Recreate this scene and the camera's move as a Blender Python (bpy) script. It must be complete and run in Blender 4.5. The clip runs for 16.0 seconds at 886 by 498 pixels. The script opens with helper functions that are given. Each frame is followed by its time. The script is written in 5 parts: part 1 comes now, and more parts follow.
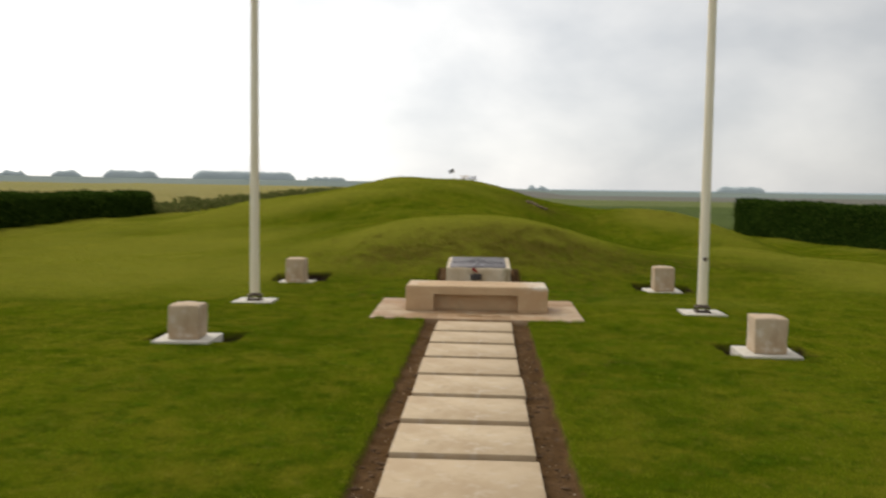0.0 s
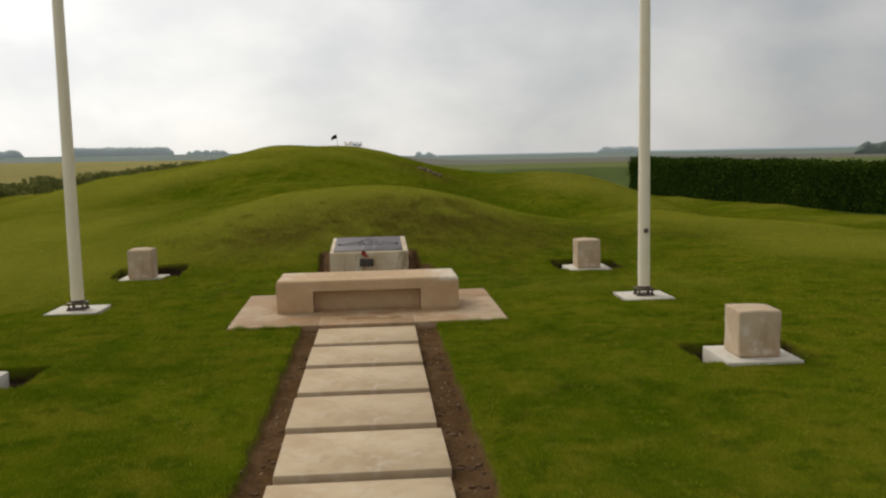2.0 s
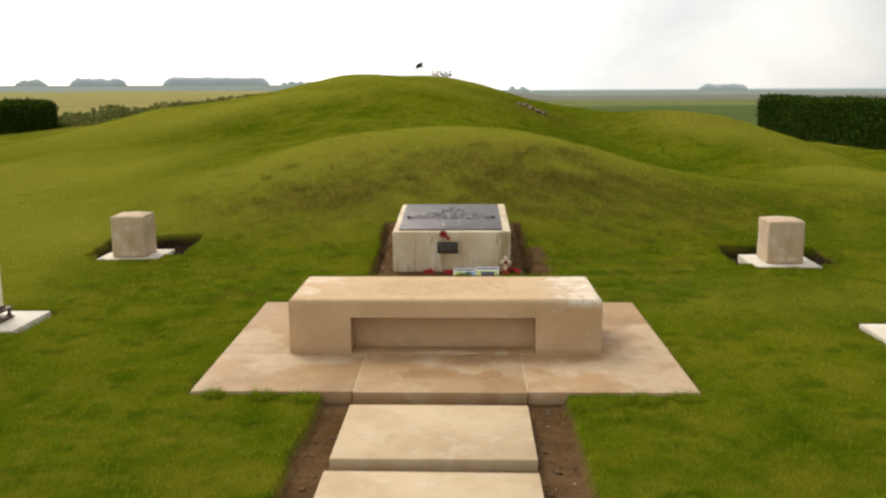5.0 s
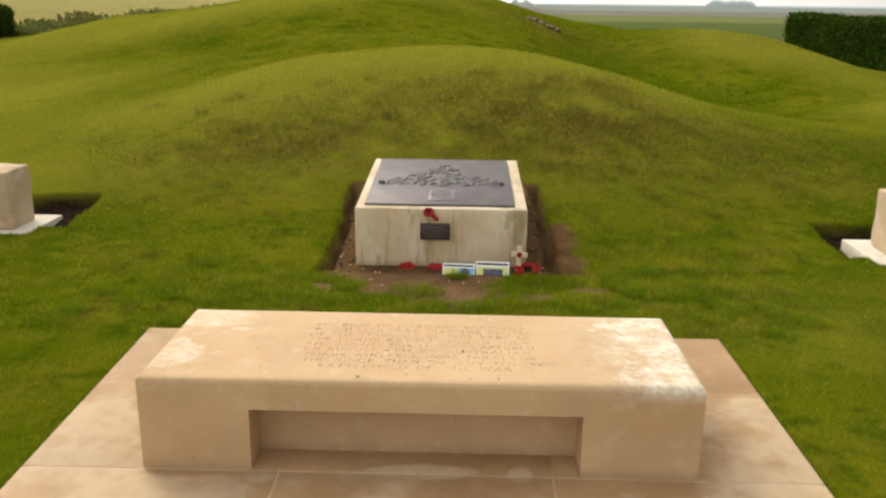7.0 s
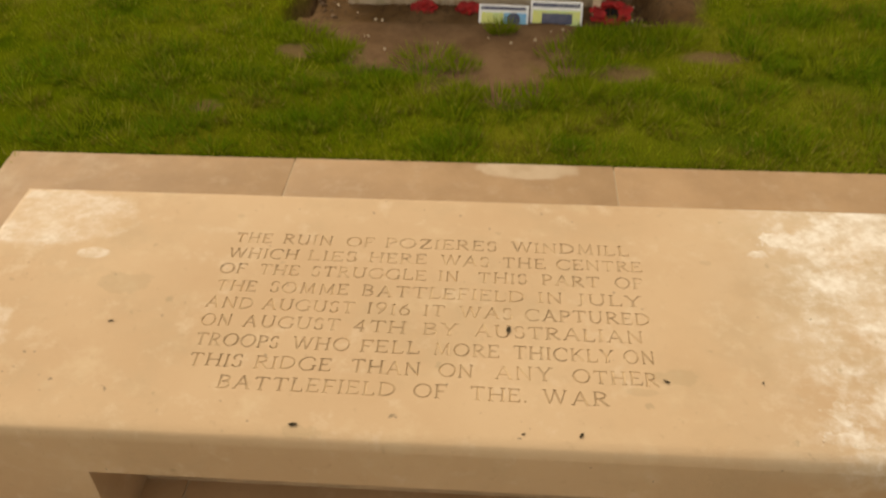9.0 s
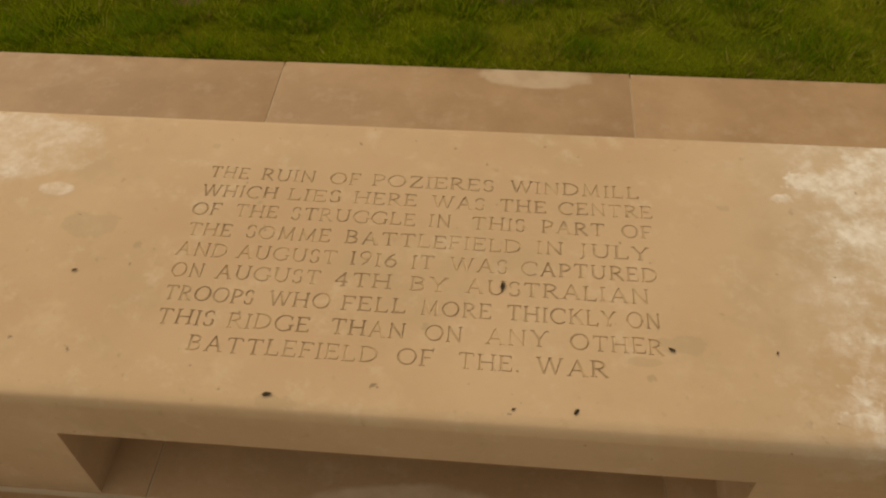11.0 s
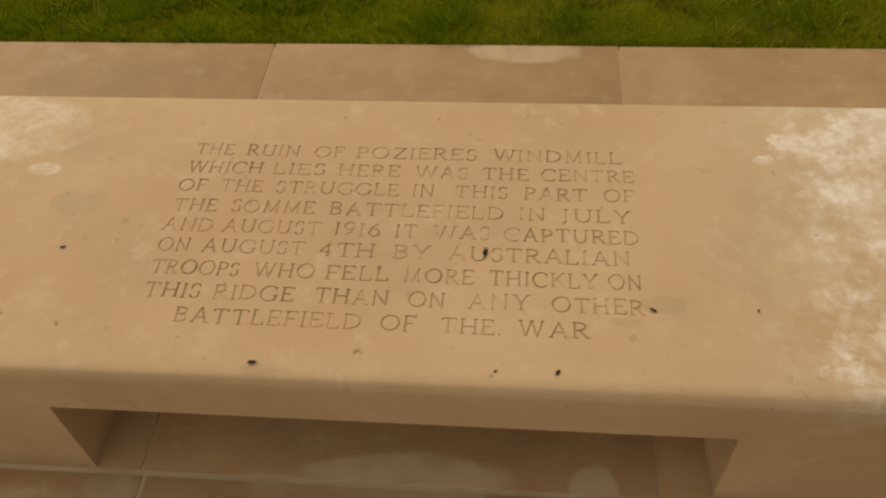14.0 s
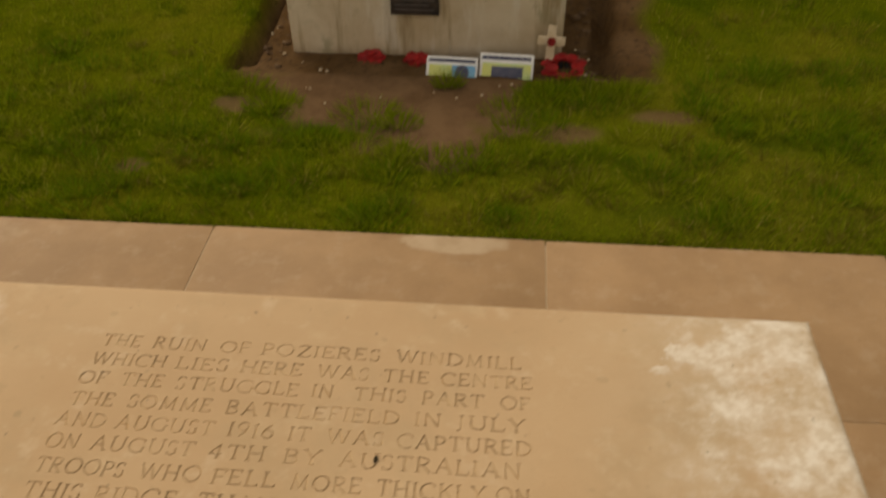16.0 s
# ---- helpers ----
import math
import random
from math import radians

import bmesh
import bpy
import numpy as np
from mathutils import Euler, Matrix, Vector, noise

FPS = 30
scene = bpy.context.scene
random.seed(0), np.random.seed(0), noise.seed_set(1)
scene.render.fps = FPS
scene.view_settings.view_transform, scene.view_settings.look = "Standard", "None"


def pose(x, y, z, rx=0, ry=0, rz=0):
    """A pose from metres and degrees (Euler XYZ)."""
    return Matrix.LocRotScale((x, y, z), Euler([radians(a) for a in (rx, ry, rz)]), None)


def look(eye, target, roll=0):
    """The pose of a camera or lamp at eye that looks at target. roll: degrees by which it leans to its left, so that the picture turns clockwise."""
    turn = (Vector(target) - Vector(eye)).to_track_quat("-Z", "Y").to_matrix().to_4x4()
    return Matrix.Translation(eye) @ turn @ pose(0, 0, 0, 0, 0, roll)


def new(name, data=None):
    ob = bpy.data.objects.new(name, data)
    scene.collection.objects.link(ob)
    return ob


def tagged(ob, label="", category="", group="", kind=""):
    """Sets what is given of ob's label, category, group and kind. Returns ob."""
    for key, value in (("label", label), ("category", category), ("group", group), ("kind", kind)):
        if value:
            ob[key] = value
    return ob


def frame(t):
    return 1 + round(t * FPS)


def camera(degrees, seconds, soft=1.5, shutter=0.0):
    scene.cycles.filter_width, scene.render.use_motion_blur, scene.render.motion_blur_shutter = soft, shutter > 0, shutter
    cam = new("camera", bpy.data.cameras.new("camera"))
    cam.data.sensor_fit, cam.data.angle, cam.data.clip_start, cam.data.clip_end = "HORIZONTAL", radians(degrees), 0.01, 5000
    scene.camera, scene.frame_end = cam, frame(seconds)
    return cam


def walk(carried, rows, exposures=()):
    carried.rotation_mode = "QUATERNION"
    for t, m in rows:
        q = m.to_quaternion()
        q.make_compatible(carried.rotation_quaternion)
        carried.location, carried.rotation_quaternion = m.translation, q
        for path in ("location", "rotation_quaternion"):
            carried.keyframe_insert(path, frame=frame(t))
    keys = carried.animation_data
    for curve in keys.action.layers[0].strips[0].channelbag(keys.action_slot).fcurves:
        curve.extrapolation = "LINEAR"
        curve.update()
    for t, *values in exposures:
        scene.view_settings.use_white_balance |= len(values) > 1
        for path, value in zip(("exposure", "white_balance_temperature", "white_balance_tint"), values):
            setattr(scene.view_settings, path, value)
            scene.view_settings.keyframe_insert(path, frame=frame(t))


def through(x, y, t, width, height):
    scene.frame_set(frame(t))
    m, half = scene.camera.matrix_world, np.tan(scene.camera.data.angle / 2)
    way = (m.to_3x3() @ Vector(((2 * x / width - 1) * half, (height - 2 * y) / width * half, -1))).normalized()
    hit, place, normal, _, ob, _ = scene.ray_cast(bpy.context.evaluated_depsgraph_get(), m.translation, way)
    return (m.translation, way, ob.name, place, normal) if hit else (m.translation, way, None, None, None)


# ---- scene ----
cam = camera(55.0, 16.0, soft=2.3, shutter=0.4)
EXPOSURES = [(0, -0.05, 6800, 10), (0.5, -0.2, 6800, 10), (1.5, -0.33, 6900, 10), (2.5, -0.27, 6900, 10), (3.0, -0.15, 6900, 10), (3.5, 0.12, 7000, 10), (4.0, 0.13, 7000, 10), (5, 0.38, 7100, 10), (8, 0.55, 7700, 11), (9, 0.15, 8300, 12), (11.5, -0.42, 8700, 13), (16, -0.38, 8700, 13)]
PATH = [
    (0, (0.079, -0.07, 1.585), (-0.017, 1.923, 1.448), 0.8),
    (0.5, (0.034, 0.51, 1.573), (0.096, 2.499, 1.374), 0.6),
    (1, (0.078, 1.163, 1.561), (0.075, 3.158, 1.419), -0.7),
    (1.5, (0.076, 1.748, 1.552), (0.045, 3.743, 1.41), -1.2),
    (2, (0.072, 2.365, 1.555), (0.232, 4.347, 1.342), -1.2),
    (2.5, (0.11, 2.966, 1.562), (0.121, 4.956, 1.364), -0.6),
    (3, (0.141, 3.613, 1.543), (0.244, 5.584, 1.224), -0.7),
    (3.5, (0.123, 4.252, 1.546), (0.152, 6.229, 1.247), -0.6),
    (4, (0.171, 4.894, 1.527), (0.289, 6.86, 1.177), 0.1),
    (4.5, (0.188, 5.485, 1.518), (0.294, 7.45, 1.161), -1.6),
    (5, (0.111, 6.148, 1.537), (0.06, 8.114, 1.177), -0.3),
    (5.2, (0.142, 6.385, 1.541), (0.142, 8.344, 1.138), 0.1),
    (7.3, (0.113, 8.836, 1.512), (0.067, 10.737, 0.892), 0.7),
    (7.5, (0.098, 9.036, 1.512), (0.072, 10.908, 0.808), 1.1),
    (8, (0.058, 9.521, 1.543), (0.145, 11.305, 0.643), 0.6),
    (8.5, (0.087, 9.957, 1.486), (-0.036, 11.637, 0.407), -1.0),
    (9, (0.106, 10.242, 1.437), (-0.017, 11.762, 0.144), -1.1),
    (11.3, (0.148, 10.448, 1.446), (-0.011, 11.739, -0.073), -2.4),
    (11.5, (0.156, 10.436, 1.433), (-0.011, 11.736, -0.078), -2.7),
    (12, (0.163, 10.428, 1.431), (0.014, 11.713, -0.094), -3.0),
    (12.5, (0.172, 10.42, 1.421), (0.007, 11.678, -0.125), -4.2),
    (13, (0.177, 10.425, 1.425), (0.001, 11.685, -0.118), -4.1),
    (13.5, (0.18, 10.423, 1.427), (-0.001, 11.69, -0.111), -4.0),
    (14, (0.187, 10.415, 1.427), (0.013, 11.689, -0.105), -4.3),
    (14.5, (0.195, 10.41, 1.422), (0.038, 11.692, -0.105), -3.9),
    (15, (0.205, 10.426, 1.443), (0.078, 11.742, -0.057), -3.2),
    (15.5, (0.217, 10.444, 1.473), (0.076, 11.858, 0.065), -2.3),
    (16, (0.329, 10.472, 1.495), (0.185, 12.007, 0.22), -0.8),
]
walk(cam, [(t, look(eye, target, roll)) for t, eye, target, roll in PATH], EXPOSURES)

# ---- sky and sun: bright overcast, brightest to the left of the mound ----
SUN_AZ, SUN_EL = radians(-38), radians(42)
world = bpy.data.worlds.new("overcast_sky")
scene.world = world
world.use_nodes = True
wt = world.node_tree
wt.nodes.clear()


def link(tree, a, b):
    tree.links.new(a, b)


def wnode(kind, **values):
    n = wt.nodes.new(kind)
    for k, v in values.items():
        n.inputs[k].default_value = v
    return n


w_out, w_bg = wnode("ShaderNodeOutputWorld"), wnode("ShaderNodeBackground", Strength=0.108)
w_sky = wnode("ShaderNodeTexSky")
w_sky.sky_type, w_sky.sun_disc = "NISHITA", False
w_sky.sun_elevation, w_sky.sun_rotation = SUN_EL, SUN_AZ
w_co = wnode("ShaderNodeTexCoord")
w_sep = wnode("ShaderNodeSeparateXYZ")
w_map = wnode("ShaderNodeMapping", Scale=(1.5, 1.5, 2.6), Location=(3.1, 0.4, 0.2))
w_cloud = wnode("ShaderNodeTexNoise", Scale=2.6, Detail=6.0, Roughness=0.5, Distortion=0.1)
w_ramp = wnode("ShaderNodeValToRGB")
w_ramp.color_ramp.elements[0].position, w_ramp.color_ramp.elements[0].color = 0.34, (5.3, 5.6, 6.0, 1)
w_ramp.color_ramp.elements[1].position, w_ramp.color_ramp.elements[1].color = 0.66, (7.9, 8.0, 8.1, 1)
w_side = wnode("ShaderNodeMapRange", **{"From Min": -0.35, "From Max": 0.45, "To Min": 1.50, "To Max": 0.80})
w_mul = wt.nodes.new("ShaderNodeVectorMath")
w_mul.operation = "SCALE"
w_mix = wnode("ShaderNodeMix")
w_mix.data_type = "RGBA"
w_mix.inputs["Factor"].default_value = 0.9
link(wt, w_co.outputs["Generated"], w_sep.inputs[0])
link(wt, w_co.outputs["Generated"], w_map.inputs["Vector"])
link(wt, w_map.outputs[0], w_cloud.inputs["Vector"])
link(wt, w_cloud.outputs["Fac"], w_ramp.inputs["Fac"])
link(wt, w_sep.outputs["X"], w_side.inputs["Value"])
link(wt, w_ramp.outputs["Color"], w_mul.inputs[0])
w_front = wnode("ShaderNodeMapRange", **{"From Min": -0.7, "From Max": 0.6, "To Min": 0.78, "To Max": 1.10})
w_both = wt.nodes.new("ShaderNodeMath")
w_both.operation = "MULTIPLY"
link(wt, w_sep.outputs["Y"], w_front.inputs["Value"])
link(wt, w_side.outputs["Result"], w_both.inputs[0])
link(wt, w_front.outputs["Result"], w_both.inputs[1])
link(wt, w_both.outputs[0], w_mul.inputs["Scale"])
link(wt, w_sky.outputs[0], w_mix.inputs["A"])
link(wt, w_mul.outputs[0], w_mix.inputs["B"])
link(wt, w_mix.outputs["Result"], w_bg.inputs["Color"])
link(wt, w_bg.outputs[0], w_out.inputs[0])

sun = new("sun", bpy.data.lights.new("sun", "SUN"))
sun.data.energy, sun.data.angle, sun.data.color = 1.7, radians(30), (1.0, 0.95, 0.87)
sun.matrix_world = look((0, 0, 30), (-30 * math.sin(SUN_AZ) * math.cos(SUN_EL), -30 * math.cos(SUN_AZ) * math.cos(SUN_EL), 30 - 30 * math.sin(SUN_EL)))


# ---- materials ----
class Mat:
    """A node material under construction."""

    def __init__(self, name, rough=0.8, metal=0.0, specular=0.3):
        self.m = bpy.data.materials.new(name)
        self.m.use_nodes = True
        self.t = self.m.node_tree
        self.b = self.t.nodes["Principled BSDF"]
        self.b.inputs["Roughness"].default_value = rough
        self.b.inputs["Metallic"].default_value = metal
        self.b.inputs["Specular IOR Level"].default_value = specular
        self.co = self.t.nodes.new("ShaderNodeTexCoord").outputs["Object"]

    def put(self, value, socket):
        if isinstance(value, (int, float, tuple)):
            if isinstance(value, tuple) and len(value) == 3 and socket.type == "RGBA":
                value = (*value, 1)
            socket.default_value = value
        else:
            self.t.links.new(value, socket)

    def noise(self, scale, detail=4.0, rough=0.55, stretch=(1, 1, 1), shift=(0, 0, 0), distort=0.0):
        mp = self.t.nodes.new("ShaderNodeMapping")
        mp.inputs["Scale"].default_value, mp.inputs["Location"].default_value = stretch, shift
        self.t.links.new(self.co, mp.inputs["Vector"])
        n = self.t.nodes.new("ShaderNodeTexNoise")
        for k, v in (("Scale", scale), ("Detail", detail), ("Roughness", rough), ("Distortion", distort)):
            n.inputs[k].default_value = v
        self.t.links.new(mp.outputs[0], n.inputs["Vector"])
        return n.outputs["Fac"]

    def ramp(self, value, lo, hi, a=0.0, b=1.0):
        n = self.t.nodes.new("ShaderNodeMapRange")
        n.interpolation_type = "SMOOTHSTEP"
        for k, v in (("From Min", lo), ("From Max", hi), ("To Min", a), ("To Max", b)):
            n.inputs[k].default_value = v
        self.put(value, n.inputs["Value"])
        return n.outputs["Result"]

    def mix(self, fac, a, b, mode="MIX"):
        n = self.t.nodes.new("ShaderNodeMix")
        n.data_type, n.blend_type = "RGBA", mode
        self.put(fac, n.inputs["Factor"])
        self.put(a, n.inputs["A"])
        self.put(b, n.inputs["B"])
        return n.outputs["Result"]

    def math(self, op, a, b=0.0):
        n = self.t.nodes.new("ShaderNodeMath")
        n.operation = op
        self.put(a, n.inputs[0])
        self.put(b, n.inputs[1])
        return n.outputs[0]

    def attribute(self, name):
        n = self.t.nodes.new("ShaderNodeAttribute")
        n.attribute_name = name
        return n.outputs["Fac"]

    def axis(self, which):
        n = self.t.nodes.new("ShaderNodeSeparateXYZ")
        self.t.links.new(self.co, n.inputs[0])
        return n.outputs[which]

    def spot(self, cx, cy, rx, ry, ragged=0.5, scale=22):
        """A stain of its own shape on a level surface: 1 inside a ragged oval."""
        u = self.math("DIVIDE", self.math("SUBTRACT", self.axis("X"), cx), rx)
        v = self.math("DIVIDE", self.math("SUBTRACT", self.axis("Y"), cy), ry)
        r = self.math("SQRT", self.math("ADD", self.math("MULTIPLY", u, u), self.math("MULTIPLY", v, v)))
        r = self.math("ADD", r, self.math("MULTIPLY", self.math("SUBTRACT", self.noise(scale, 5, 0.65, shift=(cx, cy, 0)), 0.5), 3.0 * ragged))
        return self.ramp(r, 1.08, 0.82)

    def most(self, *values):
        out = values[0]
        for v in values[1:]:
            out = self.math("MAXIMUM", out, v)
        return out

    def island(self):
        return self.t.nodes.new("ShaderNodeNewGeometry").outputs["Random Per Island"]

    def each(self):
        return self.t.nodes.new("ShaderNodeObjectInfo").outputs["Random"]

    def colour(self, value):
        self.put(value, self.b.inputs["Base Color"])

    def bump(self, height, strength=0.3, distance=0.005):
        n = self.t.nodes.new("ShaderNodeBump")
        n.inputs["Strength"].default_value, n.inputs["Distance"].default_value = strength, distance
        self.t.links.new(height, n.inputs["Height"])
        self.t.links.new(n.outputs[0], self.b.inputs["Normal"])


def stone(name, base, dark, pale, rough=0.85, spots=0.35):
    """Limestone: two scales of tone, small pores, fine relief."""
    m = Mat(name, rough)
    c = m.mix(m.ramp(m.noise(2.3, 5), 0.35, 0.7), base, dark)
    c = m.mix(m.ramp(m.noise(7.0, 6, 0.65, shift=(4, 1, 2)), 0.5, 0.75), c, pale)
    c = m.mix(m.ramp(m.noise(60, 3, 0.6), 0.62, 0.75, 0, spots), c, dark)
    c = m.mix(m.ramp(m.noise(3.4, 7, 0.7, shift=(9, 4, 2), distort=0.4), 0.50, 0.66, 0, 0.55), c, tuple(0.86 * v for v in dark))
    tone = m.ramp(m.each(), 0, 1, 0.0, 0.30)
    c = m.mix(tone, c, dark)
    m.colour(c)
    m.bump(m.math("ADD", m.noise(90, 5, 0.7), m.math("MULTIPLY", m.noise(14, 4), 1.5)), 0.35, 0.006)
    return m


PAVING = stone("pale_paving", (0.575, 0.45, 0.295), (0.44, 0.32, 0.195), (0.62, 0.53, 0.41)).m
PAD = stone("white_pad_concrete", (0.66, 0.62, 0.54), (0.52, 0.47, 0.38), (0.74, 0.71, 0.65)).m
BLOCK = stone("weathered_limestone", (0.56, 0.435, 0.305), (0.43, 0.300, 0.185), (0.68, 0.61, 0.51)).m

# Plinth paving, wet from rain: damp brown stone, paler dry patches, a film of water in places.
m = Mat("wet_paving", 0.8, 0.0, 0.25)
c = m.mix(m.ramp(m.noise(3.1, 6, 0.65), 0.34, 0.68), (0.395, 0.248, 0.130), (0.310, 0.190, 0.096))
c = m.mix(m.ramp(m.noise(13, 6, 0.7, shift=(3, 1, 0)), 0.5, 0.72, 0, 0.45), c, (0.46, 0.335, 0.215))
c = m.mix(m.ramp(m.noise(70, 3), 0.6, 0.75, 0, 0.3), c, (0.26, 0.17, 0.10))
c = m.mix(m.ramp(m.each(), 0, 1, 0, 0.05), c, (0.31, 0.20, 0.11))
dry = m.mix(m.ramp(m.noise(11, 5, 0.6), 0.4, 0.7), (0.49, 0.370, 0.245), (0.42, 0.305, 0.190))
sides = m.ramp(m.math("ABSOLUTE", m.axis("X")), 0.80, 1.05, 0.0, 0.12)
back = m.ramp(m.axis("Y"), 11.6, 11.8, 0.0, -0.19)
patchy = m.ramp(m.math("ADD", m.math("ADD", m.noise(1.9, 6, 0.6, shift=(0.3, 1.7, 0)), sides), back), 0.50, 0.62)
centre = m.math("MULTIPLY", m.ramp(m.math("ABSOLUTE", m.axis("X")), 0.42, 0.50, 1, 0), m.ramp(m.axis("Y"), 11.08, 11.04, 1, 0))
pale = m.math("MULTIPLY", patchy, m.ramp(centre, 0, 1, 1, 0.1))
pale = m.most(pale, m.spot(0.19, 12.30, 0.15, 0.05, 0.25), m.spot(-0.80, 10.92, 0.30, 0.10, 0.35, 9), m.spot(0.95, 10.80, 0.28, 0.13, 0.35, 9), m.spot(-0.53, 11.01, 0.06, 0.035, 0.3), m.spot(0.0, 11.065, 0.19, 0.052, 0.20, 8), m.spot(0.335, 11.06, 0.045, 0.05, 0.2, 9))
c = m.mix(m.math("MULTIPLY", pale, 0.85), c, dry)
m.colour(c)
film = m.spot(0.02, 10.66, 0.34, 0.10, 0.4, 7)
m.put(m.math("SUBTRACT", m.ramp(pale, 0, 1, 0.55, 0.70), m.math("MULTIPLY", film, 0.35)), m.b.inputs["Roughness"])
m.put(m.ramp(film, 0, 1, 0.18, 0.5), m.b.inputs["Specular IOR Level"])
m.bump(m.noise(80, 5, 0.7), 0.20, 0.004)
WET = m.m

# Bench stone: warm tan, with white lichen crusts at the ends and small dark spots.
m = Mat("bench_limestone", 0.8)
c = m.mix(m.ramp(m.noise(1.7, 5), 0.3, 0.72), (0.55, 0.380, 0.222), (0.48, 0.314, 0.172))
c = m.mix(m.ramp(m.noise(9, 6, 0.65), 0.52, 0.75, 0, 0.5), c, (0.60, 0.45, 0.28))
c = m.mix(m.ramp(m.noise(45, 4, 0.7, shift=(2, 2, 0)), 0.6, 0.76, 0, 0.35), c, (0.36, 0.25, 0.13))
right = m.ramp(m.axis("X"), 0.50, 0.86)
left = m.most(m.spot(-0.83, 11.60, 0.17, 0.10, 0.35, 12), m.spot(-0.70, 11.49, 0.035, 0.018, 0.2), m.spot(-0.89, 11.25, 0.10, 0.13, 0.5, 10))
top = m.ramp(m.axis("Z"), 0.27, 0.32)
mottle = m.math("ADD", m.noise(9.0, 7, 0.66, shift=(1, 5, 0)), m.math("MULTIPLY", m.math("SUBTRACT", m.noise(34, 6, 0.65), 0.5), 0.55))
crust = m.ramp(m.math("ADD", mottle, m.math("MULTIPLY", right, 0.22)), 0.50, 0.88)
crust = m.math("MULTIPLY", crust, m.ramp(right, 0.05, 0.55))
spots = m.math("MULTIPLY", m.ramp(mottle, 0.36, 0.62, 0.1, 0.75), m.most(m.spot(0.69, 11.60, 0.06, 0.025, 0.9, 40), m.spot(0.62, 11.55, 0.022, 0.012, 0.7, 60), m.spot(0.77, 11.57, 0.05, 0.05, 0.6), m.spot(0.70, 11.16, 0.050, 0.026, 0.9, 45), m.spot(0.68, 11.105, 0.055, 0.018, 0.9, 45), m.spot(0.80, 11.14, 0.08, 0.05, 0.7)))
crust = m.math("MULTIPLY", m.most(m.math("MULTIPLY", crust, 0.85), spots, m.math("MULTIPLY", left, m.ramp(mottle, 0.30, 0.75, 0.1, 0.6))), top)
veil = m.math("MULTIPLY", m.math("MULTIPLY", m.ramp(m.axis("X"), 0.42, 0.72), top), m.ramp(m.noise(5, 6, 0.7, shift=(3, 0, 5)), 0.36, 0.62, 0.15, 0.6))
c = m.mix(veil, c, (0.56, 0.445, 0.305))
c = m.mix(m.ramp(m.noise(4.2, 7, 0.7, shift=(2, 8, 1)), 0.46, 0.70, 0, 0.5), c, (0.43, 0.310, 0.178))
c = m.mix(m.ramp(m.noise(16, 6, 0.7, shift=(6, 1, 3)), 0.54, 0.72, 0, 0.5), c, (0.61, 0.465, 0.312))
c = m.mix(crust, c, m.mix(m.ramp(m.noise(55, 4), 0.4, 0.65), (0.81, 0.750, 0.645), (0.66, 0.57, 0.445)))
algae = m.most(m.spot(0.425, 11.222, 0.045, 0.016, 0.6, 30), m.spot(0.515, 11.520, 0.012, 0.008, 0.4, 40), m.spot(-0.43, 11.622, 0.008, 0.008, 0.3, 40), m.spot(0.355, 11.185, 0.03, 0.008, 0.6, 40), m.spot(-0.60, 11.41, 0.05, 0.03, 0.7, 20), m.spot(-0.20, 11.075, 0.03, 0.012, 0.7, 40))
c = m.mix(m.math("MULTIPLY", algae, 0.17), c, (0.24, 0.205, 0.105))
c = m.mix(m.ramp(m.noise(26, 3, 0.5, shift=(7, 3, 1)), 0.70, 0.76, 0, 0.35), c, (0.27, 0.215, 0.115))
c = m.mix(m.ramp(m.noise(58, 2, 0.5, shift=(1, 9, 4)), 0.735, 0.78, 0, 0.65), c, (0.14, 0.11, 0.065))
c = m.mix(m.math("MULTIPLY", m.ramp(m.axis("Z"), 0.05, 0.0), m.ramp(m.noise(12, 5, 0.6, stretch=(1, 1, 0.3)), 0.35, 0.6, 0.2, 0.75)), c, (0.36, 0.245, 0.135))
m.colour(c)
m.bump(m.math("ADD", m.noise(120, 5, 0.7), m.math("MULTIPLY", crust, 1.2)), 0.3, 0.004)
BENCH = m.m

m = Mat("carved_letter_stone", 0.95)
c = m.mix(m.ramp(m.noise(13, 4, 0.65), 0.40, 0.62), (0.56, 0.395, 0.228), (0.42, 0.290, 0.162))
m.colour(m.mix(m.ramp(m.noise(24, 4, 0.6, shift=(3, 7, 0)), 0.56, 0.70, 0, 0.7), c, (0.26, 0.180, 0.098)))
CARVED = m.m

MORTAR = stone("pale_mortar", (0.50, 0.40, 0.27), (0.42, 0.32, 0.20), (0.55, 0.46, 0.34)).m

# Monument concrete: pale with brown run marks under the plate and the rim.
m = Mat("stained_concrete", 0.85)
c = m.mix(m.ramp(m.noise(3, 6, 0.6), 0.35, 0.7), (0.67, 0.570, 0.425), (0.50, 0.385, 0.245))
runs = m.ramp(m.noise(5.5, 5, 0.6, stretch=(1.6, 0.4, 0.16)), 0.50, 0.62)
c = m.mix(m.math("MULTIPLY", runs, m.ramp(m.axis("Z"), 0.37, 0.33)), c, (0.34, 0.25, 0.14))
c = m.mix(m.ramp(m.noise(9, 5, 0.6, stretch=(1.3, 0.4, 0.22), shift=(5, 0, 2)), 0.54, 0.66, 0, 0.6), c, (0.70, 0.64, 0.54))
c = m.mix(m.math("MULTIPLY", m.ramp(m.axis("Z"), 0.06, -0.02), m.ramp(m.noise(8, 5, 0.6), 0.35, 0.6, 0.3, 0.9)), c, (0.26, 0.175, 0.10))
